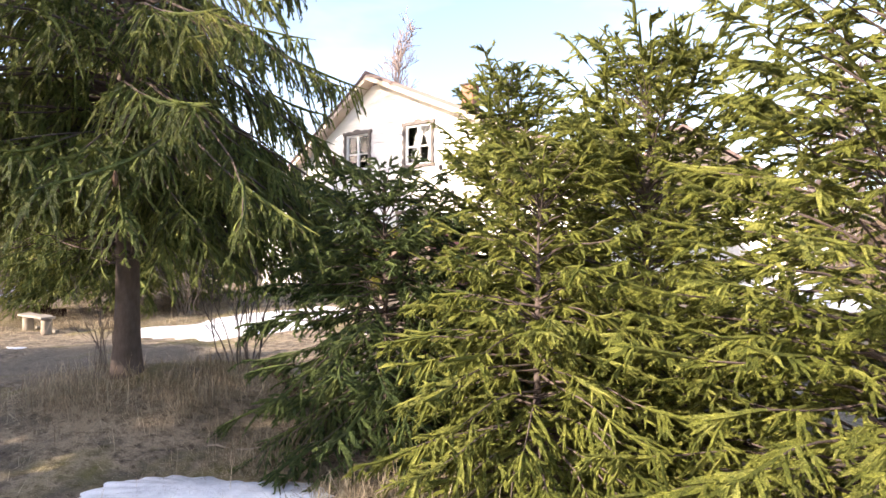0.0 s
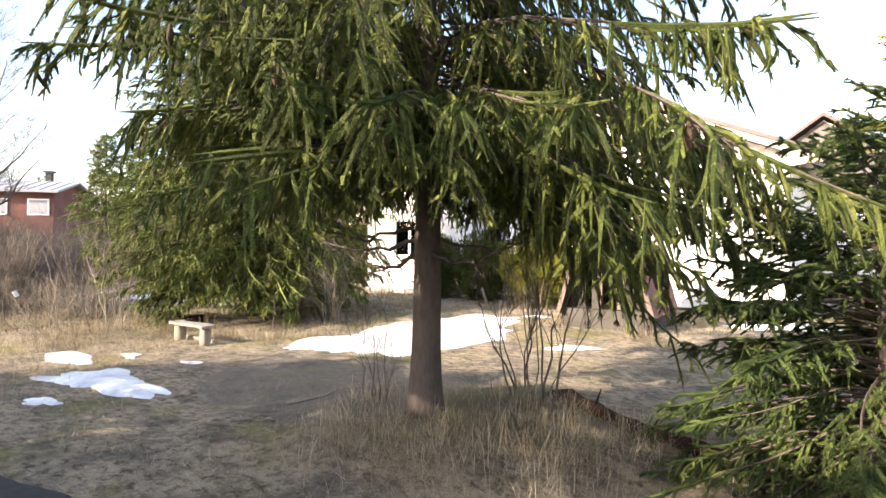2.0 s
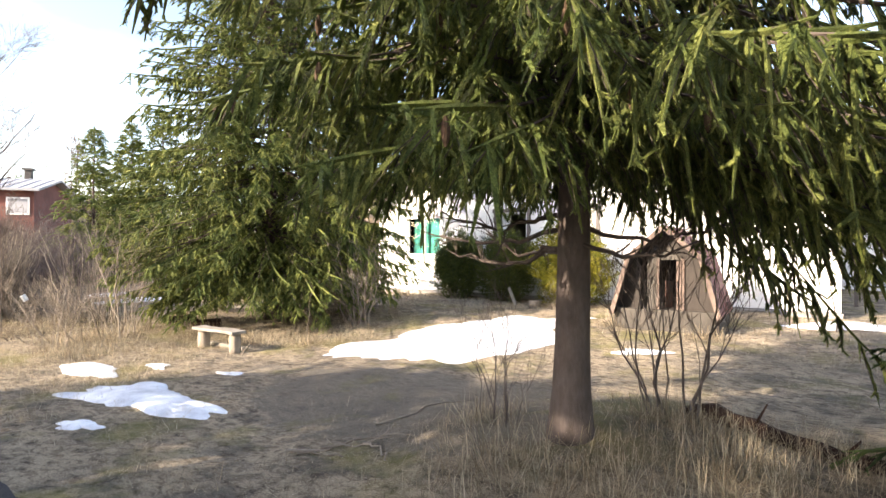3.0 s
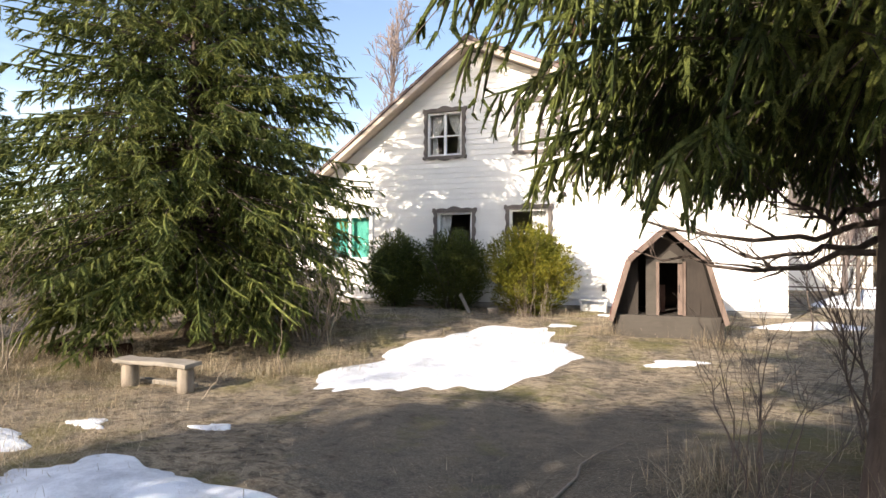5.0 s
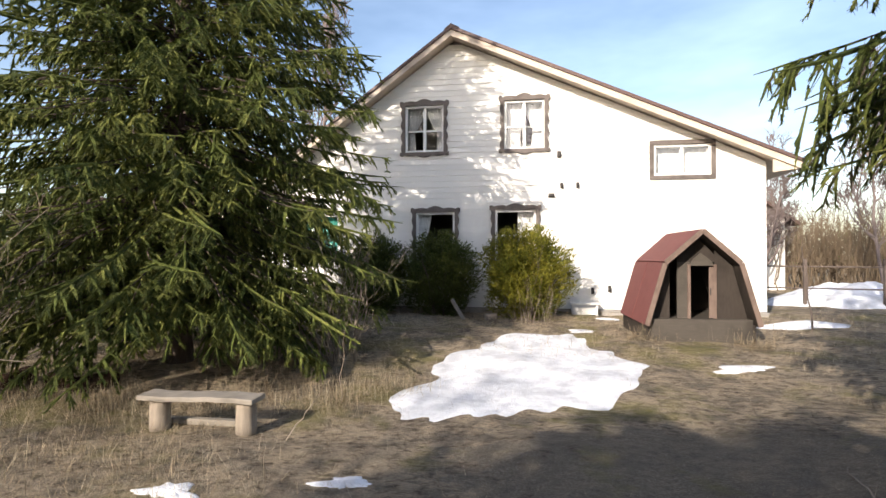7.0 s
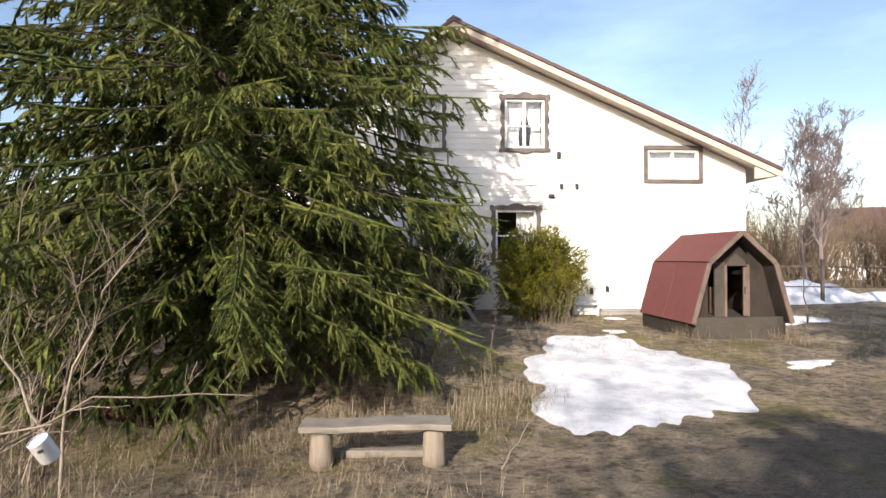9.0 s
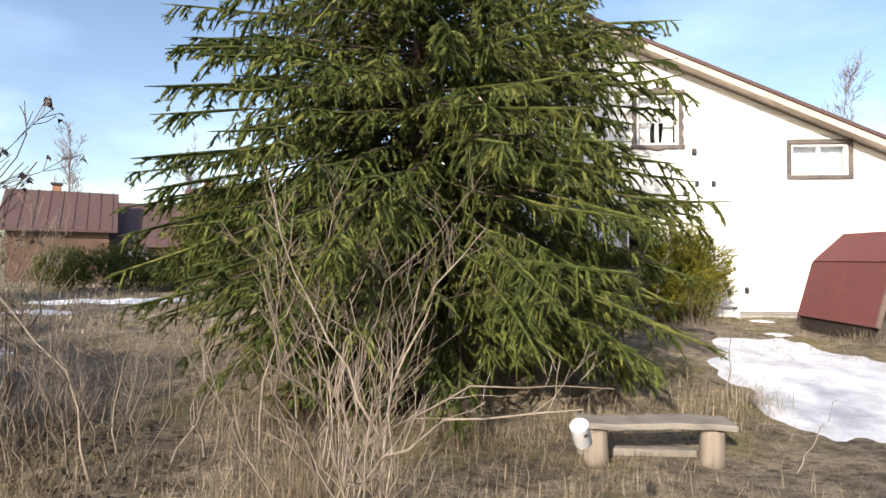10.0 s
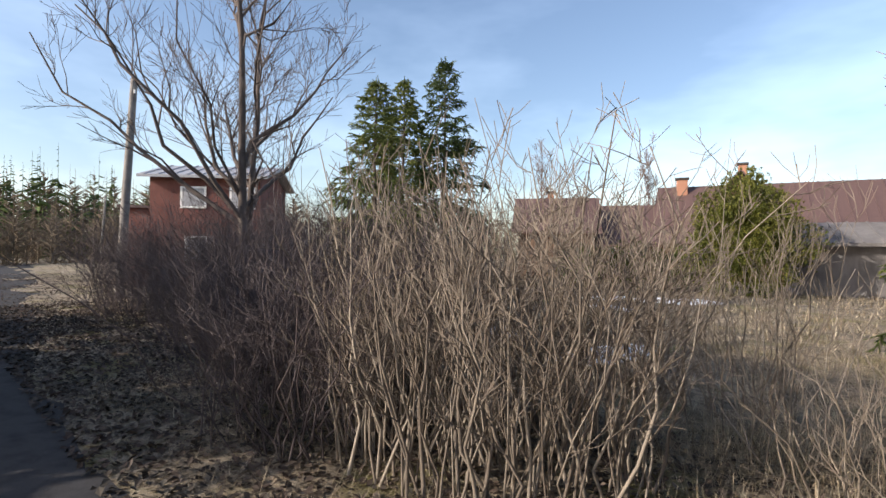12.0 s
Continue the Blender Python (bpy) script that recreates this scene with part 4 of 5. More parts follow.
def bare_tree(label, x, y, h, r0, mat, seed, trunks=1, limbs=14, limb_len=0.38, group="", name="bare_tree", fork=0.25, min_r=0.004, levels=3, angle=0.8, buds=0, bare=0.22):
    rng = np.random.default_rng(seed)
    tree = thing(name, label, "tree", (x, y, ground_at(x, y) - 0.1), group)
    p, r = stems(rng, trunks, (0.12 * (trunks > 1), 0.12 * (trunks > 1)), h, fork, r0, 9, 0.02, 0.12)
    r = np.maximum(r, min_r)
    v, t = tubes(p, r, 8)
    soup("trunk", v, t, mat, tree, "", "", True)
    q, r2 = offshoots(rng, p, r, limbs, h * limb_len, angle, 6, 0.05, bare, 0.4)
    r2 = np.maximum(r2, min_r)
    for i in range(len(q)):
        v, t = tubes(q[i:i + 1], r2[i:i + 1], 5)
        soup("limb", v, t, mat, tree, smooth=True)
    pieces = []
    for lev in range(levels):
        q, r2 = offshoots(rng, q, r2, 6 if lev == 0 else 4, h * limb_len * 0.42 * 0.55 ** lev, 0.75, 4 if lev == 0 else 3, 0.06, 0.2, 0.25)
        r2 = np.maximum(r2, min_r * 0.7)
        pieces.append(tubes(q, r2, 3))
    if buds:
        tips = q[rng.integers(0, len(q), buds), -1]
        pieces.append(needles(rng, tips, np.tile([[0, 0, -1.0]], (buds, 1)), np.full(buds, 0.03), np.full(buds, 3), 0.035, 0.02))
    v, t = join(*pieces)
    soup("twigwork", v, t, mat, tree, "", "stuff")
    return tree


def leafy_shrub(name, label, x, y, rx, ry, h, mat, seed, twigs=5000, per=14, needle=(0.035, 0.011), stem_n=9, dz=0.0, group="", point=0.0):
    """A dense evergreen shrub: stems inside, and short upturned sprays out to an uneven rim."""
    rng = np.random.default_rng(seed)
    shrub = thing(name, label, "shrub", (x, y, ground_at(x, y) - 0.03 + dz), group)
    p, r = stems(rng, stem_n, (rx * 0.4, ry * 0.4), h * 0.8, 0.35, 0.018)
    q, r2 = offshoots(rng, p, r, 14, rx * 0.6, 0.9)
    v, t = join(tubes(p, r, 5), tubes(q, r2, 3))
    soup("stemwork", v, t, M_TREEBARK, shrub, "", "stuff", True)
    d = unit(rng.normal(size=(twigs, 3)))
    a = np.arctan2(d[:, 1], d[:, 0])
    lump = 1 + 0.16 * np.sin(3 * a + d[:, 2] * 4 + seed) + 0.12 * np.sin(5 * a - d[:, 2] * 7) + 0.10 * np.sin(9 * a + d[:, 2] * 11)
    s = rng.random(twigs) ** 0.35 * lump
    zf = 0.5 + 0.5 * d[:, 2]
    taper = 1 - point * np.clip(zf - 0.3, 0, 1) / 0.7
    pos = np.stack([d[:, 0] * rx * s * taper, d[:, 1] * ry * s * taper, h * 0.5 + d[:, 2] * h * 0.5 * np.clip(s, 0, 1.1)], 1)
    pos[:, 2] = np.clip(pos[:, 2], 0.03, None)
    way = unit(d * np.array([1, 1, 0.4]) + np.array([0, 0, 0.75]) + rng.normal(0, 0.3, (twigs, 3)))
    v, t = needles(rng, pos, way, rng.uniform(0.06, 0.16, twigs), np.full(twigs, per), *needle)
    soup("crown", v, t, mat, shrub, "", "stuff")
    return shrub


# the old spruce by the road
spruce("spruce_tree", "tall old spruce with bare lower trunk and drooping green boughs", -5.77, 3.02, 9.5, 2.55, 0.125, 2.25, 320, M_NEEDLE, 101, lop=0.14, skirt=0.55, hang=0.85, dens=13, droop=0.4, cones=120, rise=0.2, bias=2.3, full=0.5, shoot=0.72, per=12, needle=(0.027, 0.0058), twig_gap=0.055, finger=0.09, brush=0.0125)
# the big spruce in front of the house
spruce("spruce_tree", "large dense dark-green spruce with boughs down to the grass", -14.4, 7.1, 10.4, 3.3, 0.15, 1.15, 800, M_NEEDLE, 102, hang=0.5, dens=10, droop=0.42, rise=0.08, needle=(0.037, 0.0095), per=9, twig_gap=0.075, bias=1.6, full=0.5, shoot=0.66, finger=0.095, brush=0.0155)
# the thicket of young spruces
young = "thicket of young spruces"
sunny = "young yellow-green spruce in full sun"
small = {"group": young, "per": 7, "needle": (0.022, 0.0065), "brush": 0.011, "finger": 0.07, "shoot": 0.7}
spruce("young_spruce", "young dark-green spruce with dense low boughs", -2.85, 3.75, 2.2, 1.5, 0.04, 0.1, 190, M_NEEDLE_DARK, 103, hang=0.3, dens=16, droop=0.45, full=0.5, twig_gap=0.05, **small)
spruce("young_spruce", sunny, -2.3, 4.95, 3.25, 1.35, 0.045, 0.15, 210, M_NEEDLE_YELLOW, 104, hang=0.22, dens=16, droop=0.45, rise=0.5, full=0.55, bias=1.0, twig_gap=0.05, **small)
spruce("young_spruce", sunny, -0.85, 4.5, 2.95, 1.45, 0.045, 0.12, 210, M_NEEDLE_YELLOW, 105, hang=0.22, dens=16, droop=0.45, rise=0.5, full=0.5, bias=1.0, twig_gap=0.05, **small)
spruce("young_spruce", sunny, 0.55, 3.65, 3.2, 1.5, 0.045, 0.1, 210, M_NEEDLE_YELLOW, 106, hang=0.3, dens=16, droop=0.45, rise=0.4, full=0.5, twig_gap=0.05, **small)
spruce("young_spruce", "low young green spruce beside the taller ones", -1.3, 3.5, 2.2, 1.25, 0.035, 0.08, 170, M_NEEDLE_YELLOW, 107, hang=0.35, dens=16, droop=0.45, rise=0.15, full=0.5, twig_gap=0.05, **small)
rough_small = {**small, "per": 5, "needle": (0.034, 0.012), "brush": 0.018, "finger": 0.12}
spruce("young_spruce", sunny, 1.6, 4.8, 3.0, 1.5, 0.045, 0.15, 150, M_NEEDLE_YELLOW, 108, hang=0.2, dens=8, rise=0.25, full=0.65, twig_gap=0.09, **rough_small)
spruce("young_spruce", sunny, -1.7, 5.8, 3.0, 1.45, 0.045, 0.2, 150, M_NEEDLE_YELLOW, 109, hang=0.2, dens=8, rise=0.25, full=0.6, twig_gap=0.09, **rough_small)

# shrubs before the house
leafy_shrub("evergreen_shrub", "dark clipped evergreen shrub against the house wall", -13.1, 12.5, 0.72, 0.55, 1.85, M_YEW, 201, 8000, 8, (0.05, 0.019))
leafy_shrub("evergreen_shrub", "dark rounded evergreen shrub under the open window", -11.5, 12.45, 0.82, 0.55, 1.85, M_YEW, 202, 8000, 8, (0.05, 0.019))
leafy_shrub("evergreen_shrub", "bright yellow-green evergreen shrub in the sun", -9.5, 12.0, 0.88, 0.65, 1.95, M_SUNSHRUB, 203, 9000, 8, (0.05, 0.019))

# tall bare stems of the roadside
bare_bush("dense clump of upright pale bare stems beside the road", -19.6, 2.95, 1.25, 1.0, 1.85, 290, 0.013, M_TWIG, 301, lean=0.2, subs=7, sub_len=0.45, fine=3, angle=1.1, wob=0.085)
for n, (x, y, rx, ry, h, cnt, mt) in enumerate(((-22.5, 3.2, 1.4, 1.0, 1.7, 150, M_TWIGDARK), (-25.0, 3.6, 1.5, 1.1, 1.9, 150, M_TWIGDARK), (-28.0, 4.6, 1.8, 1.2, 1.9, 150, M_TWIGDARK), (-23.5, 5.5, 1.6, 1.2, 1.8, 140, M_TWIGDARK), (-32.0, 5.8, 2.4, 1.4, 2.0, 150, M_TWIGDARK), (-27.0, 7.5, 2.4, 1.4, 1.8, 150, M_TWIGDARK), (-21.2, 2.3, 1.1, 0.8, 1.5, 140, M_TWIGDARK), (-31.0, 8.2, 2.4, 1.4, 2.7, 170, M_TWIGDARK), (-34.5, 8.6, 2.4, 1.4, 2.7, 170, M_TWIGDARK), (-29.0, 6.2, 2.0, 1.2, 2.3, 150, M_TWIGDARK), (-30.8, 3.7, 1.9, 1.0, 2.0, 150, M_TWIGDARK), (-34.6, 4.6, 2.2, 1.1, 2.2, 150, M_TWIGDARK))):
    bare_bush("thick purple-brown bare bush along the road", x, y, rx, ry, h, cnt, 0.009, mt, 310 + n, lean=0.42, subs=9, sub_len=0.6, fine=2, group="roadside bushes", wob=0.11, angle=1.3)
bare_bush("sparse tall bare shrub with pale branching stems", -15.0, 4.0, 0.7, 0.4, 1.75, 9, 0.012, M_TWIG, 330, lean=0.45, subs=7, sub_len=0.7, fine=4, angle=1.1, wob=0.09)
bare_bush("sparse bare shrub with thin pale stems", -14.2, 2.9, 0.4, 0.35, 1.1, 9, 0.009, M_TWIG, 331, lean=0.6, subs=6, sub_len=0.5, fine=3, angle=0.8)
bare_bush("sparse bare shrub with thin pale stems", -16.9, 4.3, 1.3, 0.9, 0.95, 85, 0.0075, M_TWIG, 332, lean=0.4, subs=5, sub_len=0.35, fine=2, wob=0.1, angle=1.2)
bare_bush("leaning bare shrub beside the big spruce", -12.2, 7.6, 0.4, 0.35, 1.65, 16, 0.013, M_TWIG, 333, lean=0.5, subs=8, sub_len=0.45, fine=4, angle=0.8)
bare_bush("multi-stemmed bare shrub with dark bent stems", -5.4, 4.15, 0.25, 0.25, 1.45, 11, 0.013, M_TREEBARK, 334, lean=0.45, subs=7, sub_len=0.5, fine=4)
bare_bush("thin dark shrub beside the old spruce trunk", -6.4, 3.15, 0.25, 0.25, 0.95, 8, 0.007, M_TREEBARK, 337, lean=0.6, subs=6, sub_len=0.4, fine=3)
bare_bush("grey bare bush in the rough grass", -18.6, 5.3, 0.8, 0.6, 1.7, 45, 0.010, M_TWIG, 335, lean=0.3, subs=6, sub_len=0.5, fine=3)
bare_bush("reddish dry stalks in front of the evergreen shrub", -9.4, 11.4, 0.5, 0.2, 0.9, 40, 0.005, M_TWIG, 336, lean=0.25, subs=2, sub_len=0.2, fine=0)

# bare trees
bare_tree("tall bare roadside tree with two dark forking trunks", -27.1, 4.5, 8.8, 0.12, M_TREEBARK, 401, 2, 15, 0.42, fork=0.24, min_r=0.006, angle=1.35)
for n, (x, y, h) in enumerate(((-16.4, 2.6, 2.2), (-16.6, 2.85, 2.1))):
    bare_tree("slim bare sapling with dark dry leaves on its twigs", x, y, h, 0.014, M_TREEBARK, 402 + 50 * n, 2, 6, 0.4, "roadside saplings", fork=0.2, min_r=0.0028, levels=2, buds=90, angle=1.1, bare=0.5)
for n, (x, y, h) in enumerate(((1.2, 18.6, 5.0), (3.6, 21, 5.6), (6.5, 20, 5.2), (-0.6, 23, 4.6), (2.0, 27, 6.0), (7.5, 27, 6.2))):
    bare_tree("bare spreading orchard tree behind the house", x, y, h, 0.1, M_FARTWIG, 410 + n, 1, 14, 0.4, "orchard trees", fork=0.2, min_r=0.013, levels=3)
for n, (x, y, h) in enumerate(((14.5, 45, 15), (-18.8, 22.9, 13.5), (-55, 52, 14), (-70, 25, 12), (-40, 48, 12))):
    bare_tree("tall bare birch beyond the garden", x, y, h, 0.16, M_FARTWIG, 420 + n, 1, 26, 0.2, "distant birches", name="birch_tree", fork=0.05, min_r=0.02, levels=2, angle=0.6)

for n, (x, y) in enumerate(((1.0, 25.0), (3.8, 24.0), (6.5, 25.5), (9.5, 24.5), (12.5, 27.0))):
    bare_bush("brown bare thicket behind the orchard trees", x, y, 2.2, 1.4, 3.2, 150, 0.022, M_THICKET, 440 + n, lean=0.35, subs=6, sub_len=0.9, fine=1, group="orchard thicket", wob=0.08)

# far spruces and the clipped thuja
far_sp = "far group of three spruces"
spruce("far_spruce", "tall dark spruce standing in a group", -30.3, 9.9, 6.6, 2.1, 0.1, 0.4, 210, M_NEEDLE, 501, dens=6, needle=(0.07, 0.022), per=6, twig_gap=0.17, shoot=1.3, full=0.8, finger=0.2, brush=0.022, group=far_sp)
spruce("far_spruce", "tall dark spruce standing in a group", -31.5, 12.0, 7.4, 2.1, 0.1, 0.4, 210, M_NEEDLE, 502, dens=6, needle=(0.07, 0.022), per=6, twig_gap=0.17, shoot=1.3, full=0.8, finger=0.2, brush=0.022, group=far_sp)
spruce("far_spruce", "tall dark spruce standing in a group", -30.4, 12.9, 8.0, 2.2, 0.1, 0.4, 210, M_NEEDLE_DARK, 503, dens=6, needle=(0.07, 0.022), per=6, twig_gap=0.17, shoot=1.3, full=0.8, finger=0.2, brush=0.022, group=far_sp)
leafy_shrub("thuja_tree", "tall olive-green egg-shaped thuja on the neighbouring lawn", -23.2, 20.3, 2.0, 1.8, 4.2, M_THUJA, 510, 11000, 7, (0.09, 0.036), point=0.4)

for n, (x, y, h) in enumerate(((-29.6, 20.2, 1.7), (-27.6, 20.8, 1.9), (-25.7, 20.6, 1.6))):
    leafy_shrub("hedge_shrub", "rounded olive-green hedge shrub before the low houses", x, y, 1.25, 0.8, h, M_YEW, 520 + n, 2600, 7, (0.08, 0.034), group="hedge shrubs")

# trees across the road, behind the walk, whose shade falls on the verge
for n, (x, y, h, r) in enumerate(((-10.8, -8.3, 7.4, 2.0), (-8.2, -9.0, 6.6, 1.8), (-7.0, -5.8, 4.9, 1.6), (-8.6, -6.0, 5.6, 1.6), (-10.1, -6.2, 5.9, 1.7), (-11.6, -5.9, 5.8, 1.7), (-13.1, -6.0, 5.8, 1.7), (-14.4, -6.2, 5.2, 1.5),
                                  (-24.4, -4.3, 6.2, 1.9), (-26.2, -5.2, 7.2, 2.2), (-28.0, -4.6, 8.0, 2.4), (-32.0, -4.0, 7.0, 2.4))):
    spruce("roadside_spruce", "dark spruce across the road", x, y, h, r, 0.12, 0.4, 115, M_NEEDLE_DARK, 600 + n, full=0.5, dens=4, needle=(0.1, 0.04), per=2, twig_gap=0.3, shoot=1.8, finger=0.3, brush=0.06, group="spruces across the road")
for n, (x, y) in enumerate(((-26.5, -3.8), (-13.0, -6.5), (-4.5, -6.0), (-1.5, -5.2))):
    bare_bush("tall bare hedge bush across the road", x, y, 1.8, 0.9, 3.6, 110, 0.014, M_TWIGDARK, 620 + n, lean=0.2, subs=6, sub_len=0.7, fine=1, group="hedge across the road")


for n, (x, y, h) in enumerate(((-15.5, -8.5, 7.0), (-12.6, -7.5, 6.5), (-6.0, -8.0, 5.5))):
    bare_tree("bare spreading tree across the road", x, y, h, 0.12, M_TREEBARK, 640 + n, 2, 12, 0.4, "bare trees across the road", fork=0.2, min_r=0.008, levels=2)


# ---- neighbouring houses, pole and fences ----
def gabled(name, label, x, y, turn, w, d, eave, ridge, wall, roof, windows=(), over=0.4, lift=0.0):
    """A plain house: ridge along its own x axis, w long and d deep. windows: (x, z, width, height) on the side facing -y."""
    hs = thing(name, label, "house", (x, y, ground_at(x, y) + lift))
    hs.rotation_euler[2] = radians(turn)
    part("wall", box(-w / 2, w / 2, -d / 2, -d / 2 + 0.2, -0.3, eave), wall, hs)
    part("wall", box(-w / 2, w / 2, d / 2 - 0.2, d / 2, -0.3, eave), wall, hs)
    for s in (-1, 1):
        bm = prism([(-d / 2 + 0.21, -0.3), (d / 2 - 0.21, -0.3), (d / 2 - 0.21, eave), (0, ridge - 0.1), (-d / 2 + 0.21, eave)], 0, 0.2)
        bmesh.ops.rotate(bm, verts=bm.verts[:], cent=(0, 0, 0), matrix=Matrix.Rotation(radians(90), 3, "Z"))
        bmesh.ops.translate(bm, verts=bm.verts[:], vec=(s * (w / 2 - 0.12) + 0.1, 0, 0))
        part("gable_wall", bm, wall, hs)
    k = (ridge - eave) / (d / 2)
    for s in (-1, 1):
        bm = prism([(0, ridge), (s * (d / 2 + over), eave - k * over), (s * (d / 2 + over), eave - k * over + 0.12), (0, ridge + 0.12)], -w / 2 - over, w / 2 + over)
        bmesh.ops.rotate(bm, verts=bm.verts[:], cent=(0, 0, 0), matrix=Matrix.Rotation(radians(90), 3, "Z"))
        slope = part("roof", bm, roof, hs)
        for i in range(int((w + 2 * over) / 0.6)):
            xx = -w / 2 - over + 0.3 + 0.6 * i
            bm = prism([(0, ridge + 0.12), (s * (d / 2 + over), eave - k * over + 0.12), (s * (d / 2 + over), eave - k * over + 0.16), (0, ridge + 0.16)], -xx - 0.03, -xx + 0.03)
            bmesh.ops.rotate(bm, verts=bm.verts[:], cent=(0, 0, 0), matrix=Matrix.Rotation(radians(90), 3, "Z"))
            part("roof_rib", bm, roof, slope)
    for wx, wz, ww, wh in windows:
        win = part("window", box(wx - ww / 2, wx + ww / 2, -d / 2 - 0.05, -d / 2 - 0.005, wz, wz + wh), M_WHITEWOOD, hs, "pale framed window")
        part("pane", box(wx - ww / 2 + 0.09, wx + ww / 2 - 0.09, -d / 2 - 0.06, -d / 2 - 0.052, wz + 0.09, wz + wh - 0.09), M_ROOFGREY, win)
    return hs


def chimney(hs, x, y, z0, z1, w, mat):
    c = part("chimney", box(x - w / 2, x + w / 2, y - w / 2, y + w / 2, z0, z1, 0.02), mat, hs, "brick chimney")
    part("chimney_cap", box(x - w / 2 - 0.08, x + w / 2 + 0.08, y - w / 2 - 0.08, y + w / 2 + 0.08, z1, z1 + 0.12), M_IRON, c)


def polar(px_deg, dist):
    """A point so many degrees left of the y axis, seen from the walk's end."""
    a = radians(px_deg)
    return -16.86 - dist * math.sin(a), -0.11 + dist * math.cos(a)


red = gabled("neighbour_house", "two-storey red wooden house with a pale sheet roof", *polar(68.0, 28.5), 50, 4.7, 5.0, 4.6, 5.3, M_REDWOOD, M_ROOFGREY, ((-0.5, 3.2, 1.1, 0.95), (1.6, 3.2, 1.1, 0.95), (-0.2, 0.9, 1.3, 1.1)))
chimney(red, 0.8, 0.6, 5.0, 6.0, 0.35, M_IRON)
part("porch", box(-3.6, -2.4, -2.2, 2.0, -0.2, 3.2), M_REDWOOD, red, "lower red porch")
part("porch_roof", box(-3.8, -2.42, -2.4, 2.2, 3.2, 3.3), M_ROOFMETAL, red)
low = gabled("neighbour_house", "low tan outbuilding with a dark brown sheet roof", *polar(34.5, 36.8), 34, 4.6, 5.0, 3.0, 5.0, M_TANWALL, M_ROOFMETAL)
chimney(low, -0.4, 0.4, 4.6, 5.5, 0.4, M_BRICK)
mid = gabled("neighbour_house", "low tan house with a dark red-brown sheet roof", *polar(26.6, 38.3), 27, 6.2, 6.5, 2.2, 4.6, M_TANWALL, M_ROOFMETAL, ((-1.2, 0.8, 1.2, 1.1),))
chimney(mid, 2.6, -0.6, 4.0, 6.2, 0.62, M_BRICK)
big = gabled("neighbour_house", "long house with a brown sheet roof and brick chimney", *polar(13.0, 38.5), 20, 15.0, 8.0, 2.4, 5.7, M_TANWALL, M_ROOFMETAL, ((-4.0, 0.9, 1.2, 1.1),))
chimney(big, -3.0, 1.2, 5.2, 7.2, 0.5, M_BRICK)
part("dormer", prism([(-4.6, 4.6), (-1.8, 4.6), (-3.2, 6.5)], -1.0, 2.0), M_TANWALL, big, "small gabled dormer")
for s in (-1, 1):
    part("dormer_roof", prism([(-3.2, 6.5), (-3.2 + s * 1.75, 4.45), (-3.2 + s * 1.75, 4.57), (-3.2, 6.64)], -1.3, 2.2), M_ROOFMETAL, big)
shed = gabled("garden_shed", "grey board shed with a shallow grey roof", *polar(10.0, 24.5), 25, 3.2, 2.6, 1.9, 2.5, M_GREYWALL, M_GREYWALL)
far_white = gabled("neighbour_house", "small pale house beyond the orchard", 16.5, 34.0, -25, 6.0, 5.0, 2.6, 4.4, M_SIDING, M_ROOFMETAL, ((0.0, 1.0, 1.2, 1.1),))


back = gabled("outbuilding", "white outbuilding behind the house with a brown gable and roof", -4.2, 28.0, 90, 8.0, 9.6, 2.9, 6.4, M_SIDING, M_ROOFMETAL)
bm = prism([(-4.75, 2.95), (4.75, 2.95), (0, 6.25)], 0, 0.03)
bmesh.ops.rotate(bm, verts=bm.verts[:], cent=(0, 0, 0), matrix=Matrix.Rotation(radians(90), 3, "Z"))
bmesh.ops.translate(bm, verts=bm.verts[:], vec=(-4.03, 0, 0))
part("gable_cladding", bm, M_CASING, back, "dark brown boarded gable")


def utility_pole(x, y, h, r):
    pole = thing("utility_pole", "weathered grey wooden utility pole with insulators", "pole", (x, y, ground_at(x, y) - 0.3))
    p = np.array([[[0, 0, 0], [0.22, 0.1, h * 0.5], [0.46, 0.22, h]]])
    v, t = tubes(p, np.array([[r * 1.15, r, r * 0.8]]), 12)
    soup("post", v, t, M_POLE, pole, smooth=True)
    part("post_cap", box(0.37, 0.55, 0.13, 0.31, h - 0.02, h + 0.03, 0.01), M_IRON, pole)
    for s in (-1, 1):
        part("insulator", box(0.43 + s * 0.18 - 0.03, 0.43 + s * 0.18 + 0.03, 0.17, 0.23, h - 0.5, h - 0.38, 0.015), M_TIN, pole)
        part("insulator_hook", box(0.43 + min(0, s * 0.18), 0.43 + max(0, s * 0.18), 0.19, 0.21, h - 0.52, h - 0.5), M_IRON, pole)


utility_pole(-36.8, 4.6, 7.3, 0.13)
utility_pole(-84.0, 14.0, 7.5, 0.13)


def fence(label, x0, y0, x1, y1, h, n):
    f = thing("fence", label, "fence", (x0, y0, ground_at(x0, y0)))
    dx, dy = x1 - x0, y1 - y0
    for i in range(n + 1):
        px, py = dx * i / n, dy * i / n
        part("post", box(px - 0.04, px + 0.04, py - 0.04, py + 0.04, -0.2, h, 0.006), M_TREEBARK, f)
    ln = math.hypot(dx, dy)
    for z in (h * 0.4, h * 0.85):
        v, t = tubes(np.array([[[0, 0, z], [dx / 2, dy / 2, z - 0.03], [dx, dy, z]]]), np.full((1, 3), 0.02), 5)
        soup("rail", v, t, M_TREEBARK, f)


fence("grey wooden post and rail fence by the snow heap", -3.9, 16.5, 5.0, 15.0, 1.3, 5)


